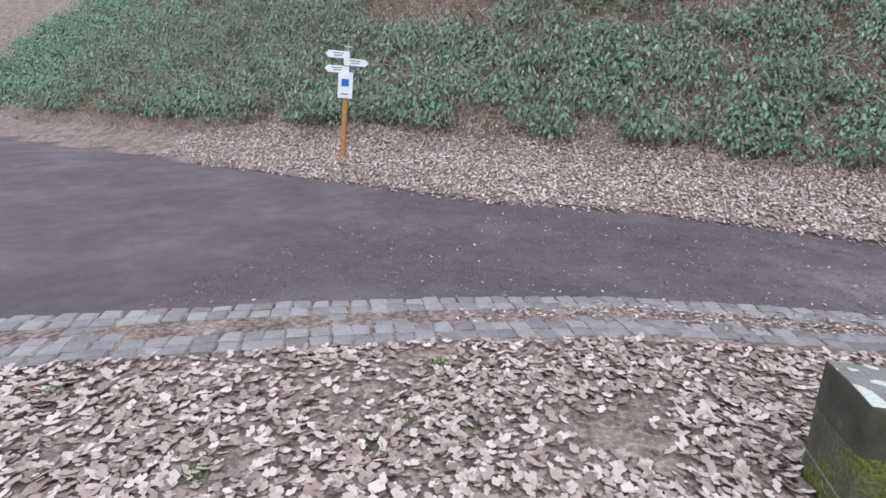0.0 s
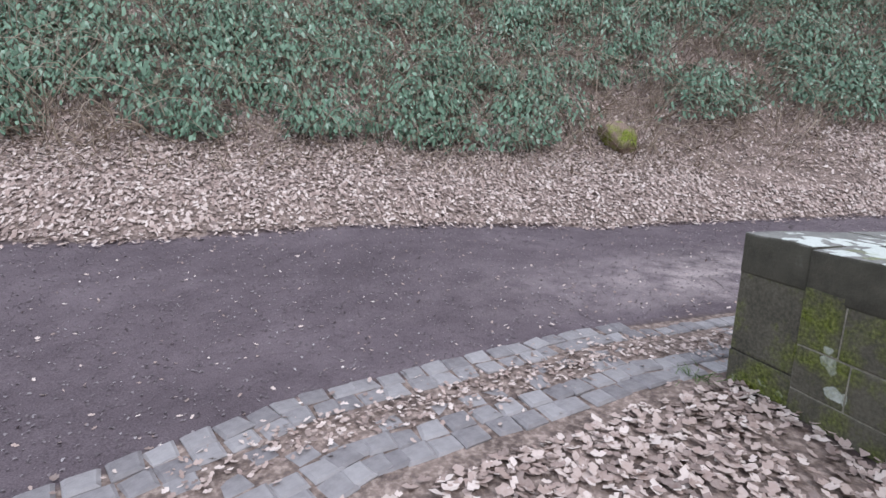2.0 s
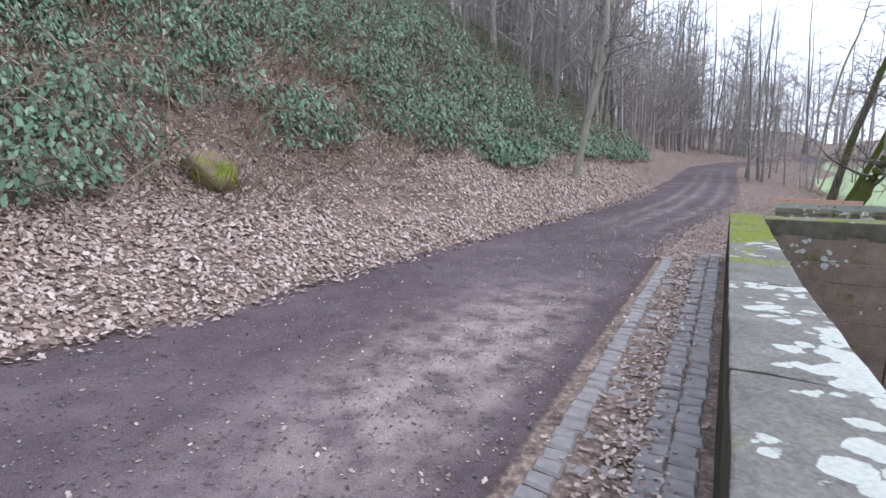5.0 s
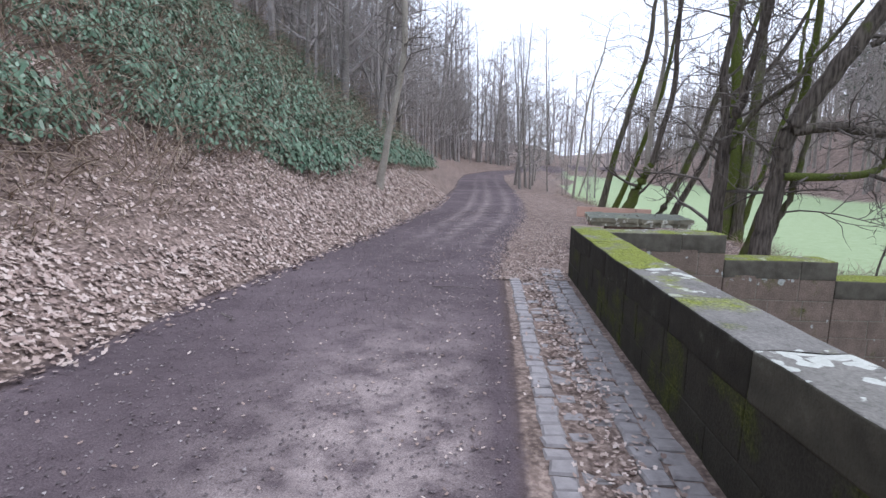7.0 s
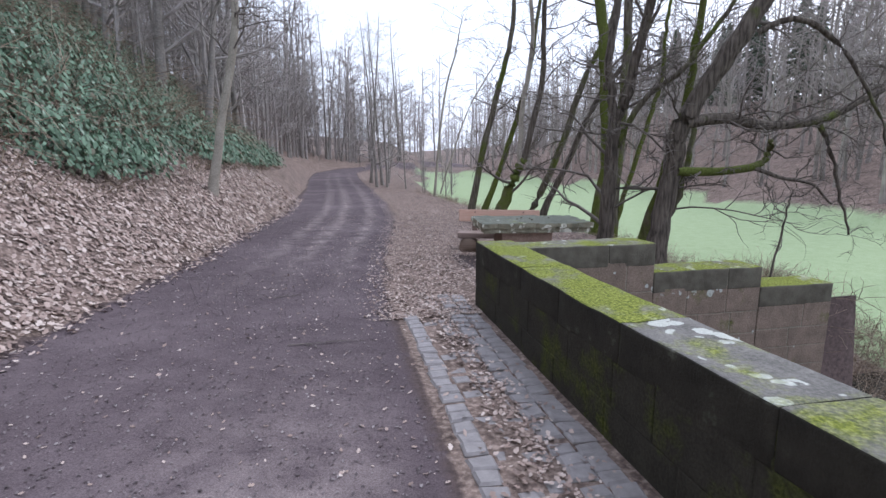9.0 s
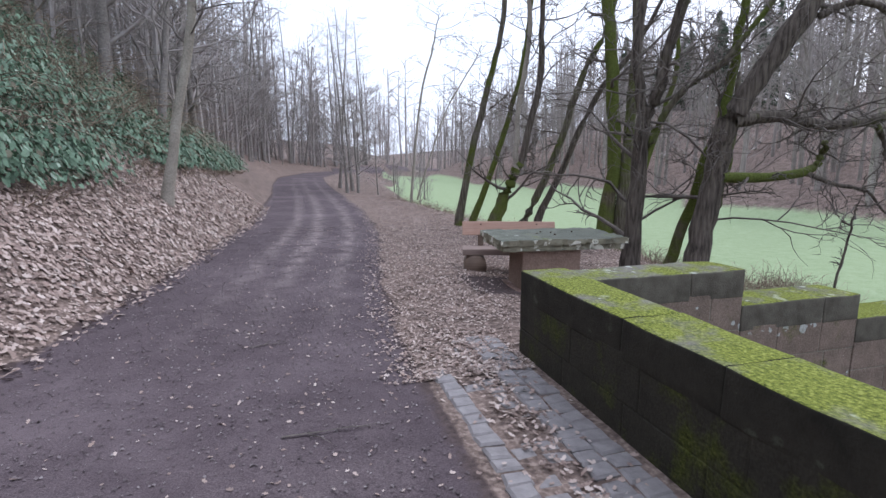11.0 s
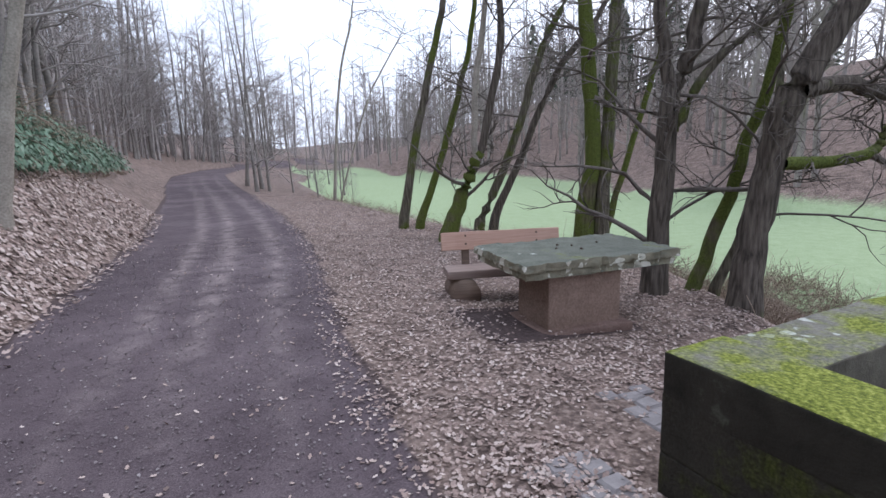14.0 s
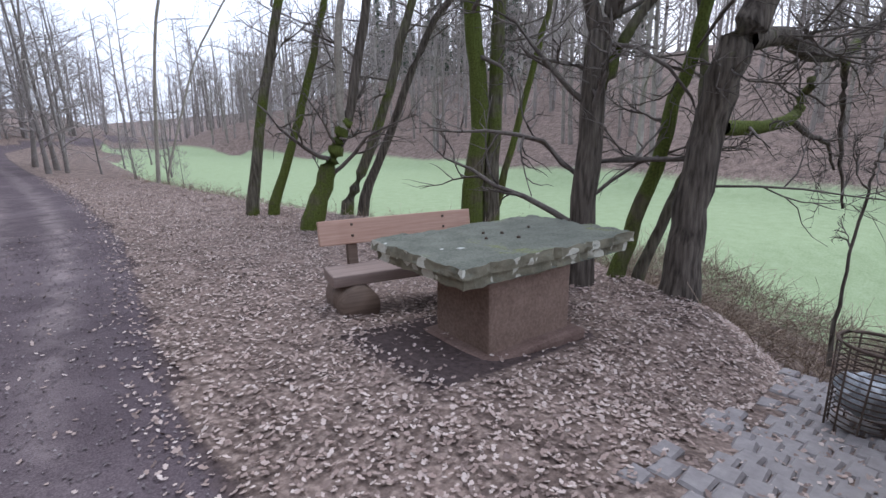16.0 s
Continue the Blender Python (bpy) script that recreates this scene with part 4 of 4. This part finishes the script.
# beside the near wing, where one stands at first
for _ in range(34000):
    x, y = rng.uniform(-1.0, 5.6), rng.uniform(-6.6, NEAR_Y + 0.3)
    if x > lerp_table(ROAD_RIGHT, y) + 1.08 and not in_stream(x, y):
        if noise.noise(Vector((x * 1.3, y * 1.3, 5))) > rng.uniform(-0.6, 0.05):
            litter_at(x, y, rng.triangular(0.035, 0.11, 0.06), 0.03)
# the verge past the bridge
for _ in range(76000):
    y = FAR_Y - 0.4 + (rng.random() ** 1.6) * 22
    x = lerp_table(ROAD_RIGHT, y) + rng.uniform(-0.25, 5.8)
    if x > lerp_table(ROAD_RIGHT, y) + rng.uniform(-0.3, 0.2) and not in_stream(x, y) and not (abs(x - 1.3) < 0.8 and abs(y - 10.85) < 0.5 and rng.random() < 0.85):
        litter_at(x, y, rng.triangular(0.02, 0.052, 0.030), 0.022)
# foot of the bank
for _ in range(84000):
    y = rng.uniform(-14, 24)
    d = (rng.random() ** 0.8) * 3.6 - 0.25
    x = lerp_table(ROAD_LEFT, y) - d
    if d > rng.uniform(-0.3, 0.15) and not (6.2 < y < 9.6 and d > 0.9 and rng.random() < 0.75):
        litter_at(x, y, rng.triangular(0.03, 0.10, 0.055), 0.05)
# leaves caught higher up among the brambles
for _ in range(26000):
    y = rng.uniform(-17, 24)
    x = lerp_table(ROAD_LEFT, y) - rng.uniform(3.2, 11)
    litter_at(x, y, rng.uniform(0.05, 0.11), 0.06)
# leaves blown onto the track and along the gutter
for _ in range(2000):
    y = rng.uniform(-6, 18)
    a, b = lerp_table(ROAD_LEFT, y), lerp_table(ROAD_RIGHT, y)
    litter_at(a + (b - a) * rng.random() ** (0.5 if y > 0 else 1), y, rng.uniform(0.015, 0.042), 0.008)
for _ in range(3400):
    y = rng.uniform(NEAR_Y - 4, FAR_Y + 0.6)
    x = lerp_table(ROAD_RIGHT, y) + (0.54 if y > NEAR_Y else 0.46) + rng.gauss(0, 0.10) * rng.choice((1, 1, 1, 2.2))
    if x < -0.03 or (y < NEAR_Y and rng.random() < 0.35):
        litter_at(x, y, rng.uniform(0.024, 0.052), 0.03)
scatter("leaf_litter", places, LITTER, "pale brown dead oak leaves strewn on the ground", "leaves", OAK)

# loose grit on the track
grit = []
for _ in range(26000):
    y = -6 + 24 * rng.random() ** 1.2
    a, b = lerp_table(ROAD_LEFT, y), lerp_table(ROAD_RIGHT, y)
    x = a + (b - a) * rng.random()
    grit.append((x, y, ground_z(x, y) + 0.004, rng.uniform(0.008, 0.026), rng.uniform(0, 6.28), rng.gauss(0, 0.2), rng.gauss(0, 0.2)))
scatter("track_grit", grit, GRIT, "small reddish and pale stones on the track", "gravel", [(0, 0, 0), (0.3, -0.35, 0.3), (0.8, -0.3, 0.25), (1, 0.05, 0), (0.7, 0.35, 0.3), (0.2, 0.3, 0.25)])

# bramble and ivy on the bank: clumps of leaves with gaps
ivy, stalks = [], Heap()
rng = random.Random(4)
clumps = []
for _ in range(2700):
    y = rng.uniform(-36, 34)
    d = (2.5 if y < 12 else 1.7) + rng.random() ** 1.15 * 9.5
    if (4.2 < y < 10.5 and d < 3.1) or (4.0 < y < 6.8 and d < 4.3):
        continue
    if noise.noise(Vector((d * 0.35, y * 0.3, 9))) < (-0.36 if y < 11 else -0.55):
        continue
    clumps.append((lerp_table(ROAD_LEFT, y) - d, y, rng.triangular(0.3, 1.15, 0.6)))
for cx, cy, cr in clumps:
    for _ in range(int(215 * cr + 30)):
        a, e, q = rng.uniform(0, 6.28), rng.uniform(-0.2, 1.0), rng.uniform(0.55, 1.25)
        flat = math.sqrt(max(0, 1 - e * e)) * cr * q * 0.8
        x, y = cx + math.cos(a) * flat, cy + math.sin(a) * flat
        z = max(ground_z(x, y) + 0.04, ground_z(cx, cy) + e * cr * q * 0.7 + 0.1)
        w = rng.uniform(0, 6.28)
        sx, sy = -0.9 * math.cos(a) - 0.5, -0.9 * math.sin(a)
        c, d = math.cos(w), math.sin(w)
        ivy.append((x, y, z, rng.triangular(0.035, 0.115, 0.055), w, tilted(sx * c + sy * d, 0.55), tilted(sy * c - sx * d, 0.55)))
scatter("bramble_leaves", ivy, IVY, "dark green bramble and ivy leaves on the bank", "undergrowth", LEAF)
for _ in range(30000):
    y = rng.uniform(-26, 34)
    d = 1.5 + 11.5 * rng.random() ** 1.2
    x = lerp_table(ROAD_LEFT, y) - d
    z = ground_z(x, y)
    ln = rng.triangular(0.25, 1.7, 0.6) if d > 2.4 else rng.uniform(0.12, 0.4)
    pts = bent(rng, (x, y, z - 0.03), (rng.gauss(0.35, 0.5), rng.gauss(0, 0.5), 1), ln, 4, 0.28, -0.12)
    k = rng.uniform(0.8, 2.0)
    stalks.add(tube(pts, [0.006 * k, 0.005 * k, 0.004 * k, 0.003 * k, 0.002 * k], 3))
for _ in range(2600):
    y = rng.uniform(FAR_Y + 1.5, 30)
    x = lerp_table([(8, 4.6), (13, 5.4), (20, 4.2), (30, 3.6)], y) + rng.gauss(0, 0.5)
    pts = bent(rng, (x, y, ground_z(x, y) - 0.03), (rng.gauss(0, 0.7), rng.gauss(0, 0.7), 1), rng.uniform(0.2, 0.6), 3, 0.3, -0.2)
    stalks.add(tube(pts, [0.005, 0.004, 0.003, 0.002], 3))
for _ in range(6000):
    x, y = rng.uniform(4.3, 8), rng.uniform(7.2, 12.8)
    pts = bent(rng, (x, y, ground_z(x, y) - 0.03), (rng.gauss(-0.4, 0.6), rng.gauss(-0.3, 0.6), 1), rng.uniform(0.3, 0.7), 3, 0.3, -0.25)
    stalks.add(tube(pts, [0.005, 0.004, 0.003, 0.002], 3))
for _ in range(3200):
    y = rng.uniform(-20, 26)
    d = rng.uniform(2.3, 9)
    x = lerp_table(ROAD_LEFT, y) - d
    pts = bent(rng, (x, y, ground_z(x, y)), (rng.gauss(0.5, 0.4), rng.gauss(0, 0.7), 1.2), rng.uniform(1.2, 2.8), 7, 0.16, -0.26)
    stalks.add(tube(pts, [0.011, 0.01, 0.009, 0.008, 0.007, 0.006, 0.004, 0.002], 3))
tagged(new("dry_stalks", stalks.mesh("dry_stalks", STRAW)), "dry grass, bramble canes and stalks", "undergrowth", kind="stuff")


def fallen_twig(x, y, turn, length, seed):
    r = random.Random(seed)
    h = Heap()
    boughs(r, h, (0, 0, 0), (1, 0, 0), length, 0.011, 1, 0.10, 0.0, 5, 4)
    vs = [Vector((v.x, v.y, 0.012 + 0.25 * abs(v.z))) for v in h.v]
    ob = new("fallen_twig", mesh_of("fallen_twig", vs, h.f, TWIG, True))
    ob.matrix_basis = pose(x, y, ground_z(x, y), 0, 0, turn)
    return tagged(ob, "thin fallen twig lying on the gravel track", "twig", "twigs on the track")


fallen_twig(-5.23, 3.39, 25, 0.9, 1)
fallen_twig(-3.95, 6.09, -40, 0.45, 2)
fallen_twig(-1.95, 7.49, -8, 0.5, 3)
fallen_twig(-2.26, 9.13, 12, 0.35, 4)

# tufts of grass beside the setts
rng = random.Random(21)
tufts = Heap()
for cx, cy in ((2.2, -3.19), (1.52, -3.19), (-0.07, 0.5), (2.07, -2.79), (2.92, -4), (2.46, -3.29), (0.98, -2.14), (2.65, -5.2)):
    for _ in range(70):
        x, y = cx + rng.gauss(0, 0.06), cy + rng.gauss(0, 0.06)
        pts = bent(rng, (x, y, ground_z(x, y) - 0.01), (rng.gauss(0, 0.7), rng.gauss(0, 0.7), 1), rng.uniform(0.04, 0.12), 3, 0.2, -0.2)
        tufts.add(tube(pts, [0.003, 0.003, 0.002, 0.001], 3))
tagged(new("grass_tufts", tufts.mesh("grass_tufts", GRASS)), "small green grass tufts beside the setts", "grass", kind="stuff")

# ---- setts of the gutter ----
def sett_mesh(seed):
    r = random.Random(seed)
    bm = bmesh.new()
    bmesh.ops.create_cube(bm, size=1, matrix=Matrix.Diagonal((0.146, 0.116, 0.08, 1)))
    for v in bm.verts:
        v.co += Vector((r.uniform(-0.012, 0.012), r.uniform(-0.012, 0.012), 0))
    bmesh.ops.bevel(bm, geom=[e for e in bm.edges if min(v.co.z for v in e.verts) > 0], offset=0.014, segments=1, affect="EDGES")
    me = bpy.data.meshes.new("sett")
    bm.to_mesh(me)
    bm.free()
    me.materials.append(SETT)
    return me


SETTS = [sett_mesh(k) for k in range(8)]
pave = tagged(new("pavement"), "worn grey stone setts in a leaf-choked gutter", "paving", kind="structure")
rng = random.Random(6)
rows = Heap()
laid = 0
y = -7.0
while y < FAR_Y + 0.5:
    step = 0.128 if y > NEAR_Y - 0.3 else 0.166
    x0 = lerp_table(ROAD_RIGHT, y)
    slope = (lerp_table(ROAD_RIGHT, y + 0.3) - lerp_table(ROAD_RIGHT, y - 0.3)) / 0.6
    for k in range(7):
        x = x0 + (0.06 + k * 0.158) / math.sqrt(1 + slope * slope)
        bare = NEAR_Y - 0.1 < y < FAR_Y + 0.1
        if (not bare and (k > 5 or (k == 2 and rng.random() < 0.6))) or (bare and (x > -0.07 or (k == 0 and rng.random() < 0.45))) or (y > FAR_Y - 0.3 and k < 3):
            continue
        yy = y + (0.064 if bare and k % 2 else rng.uniform(-0.02, 0.02)) + rng.uniform(-0.008, 0.008) - slope * (x - x0)
        m = pose(x + rng.uniform(-0.008, 0.008), yy, ground_z(x, yy) - 0.022 + rng.uniform(-0.008, 0.008) - (0.02 if k in (2, 3) else 0) - (0.028 if k == 0 and bare else 0), rng.gauss(0, 2), rng.gauss(0, 2), -math.degrees(math.atan(slope)) + rng.gauss(0, 3)) @ Matrix.Diagonal((1, 1 if step < 0.15 else 1.27, 1, 1))
        if laid < 300 and y < 6:
            piece("sett", SETTS[rng.randrange(8)], pave, m)
            laid += 1
        else:
            me = SETTS[rng.randrange(8)]
            rows.add(([m @ v.co for v in me.vertices], [tuple(p.vertices) for p in me.polygons]))
    y += step / math.sqrt(1 + slope * slope)
# apron from the far corner down towards the stream
for i in range(4, 25):
    for k in range(7):
        x, yy = -0.1 + i * 0.156, FAR_Y + 0.10 + k * 0.128 + (0.064 if i % 2 else 0)
        if k > 4 and rng.random() < 0.5:
            continue
        me = SETTS[rng.randrange(8)]
        m = pose(x, yy, ground_z(x, yy) - 0.02 + rng.uniform(-0.008, 0.008), rng.gauss(0, 2), rng.gauss(0, 2), rng.gauss(0, 3))
        rows.add(([m @ v.co for v in me.vertices], [tuple(p.vertices) for p in me.polygons]))
rest = piece("sett_rows", mesh_of("sett_rows", rows.v, rows.f, SETT), pave)
tagged(rest, kind="stuff")
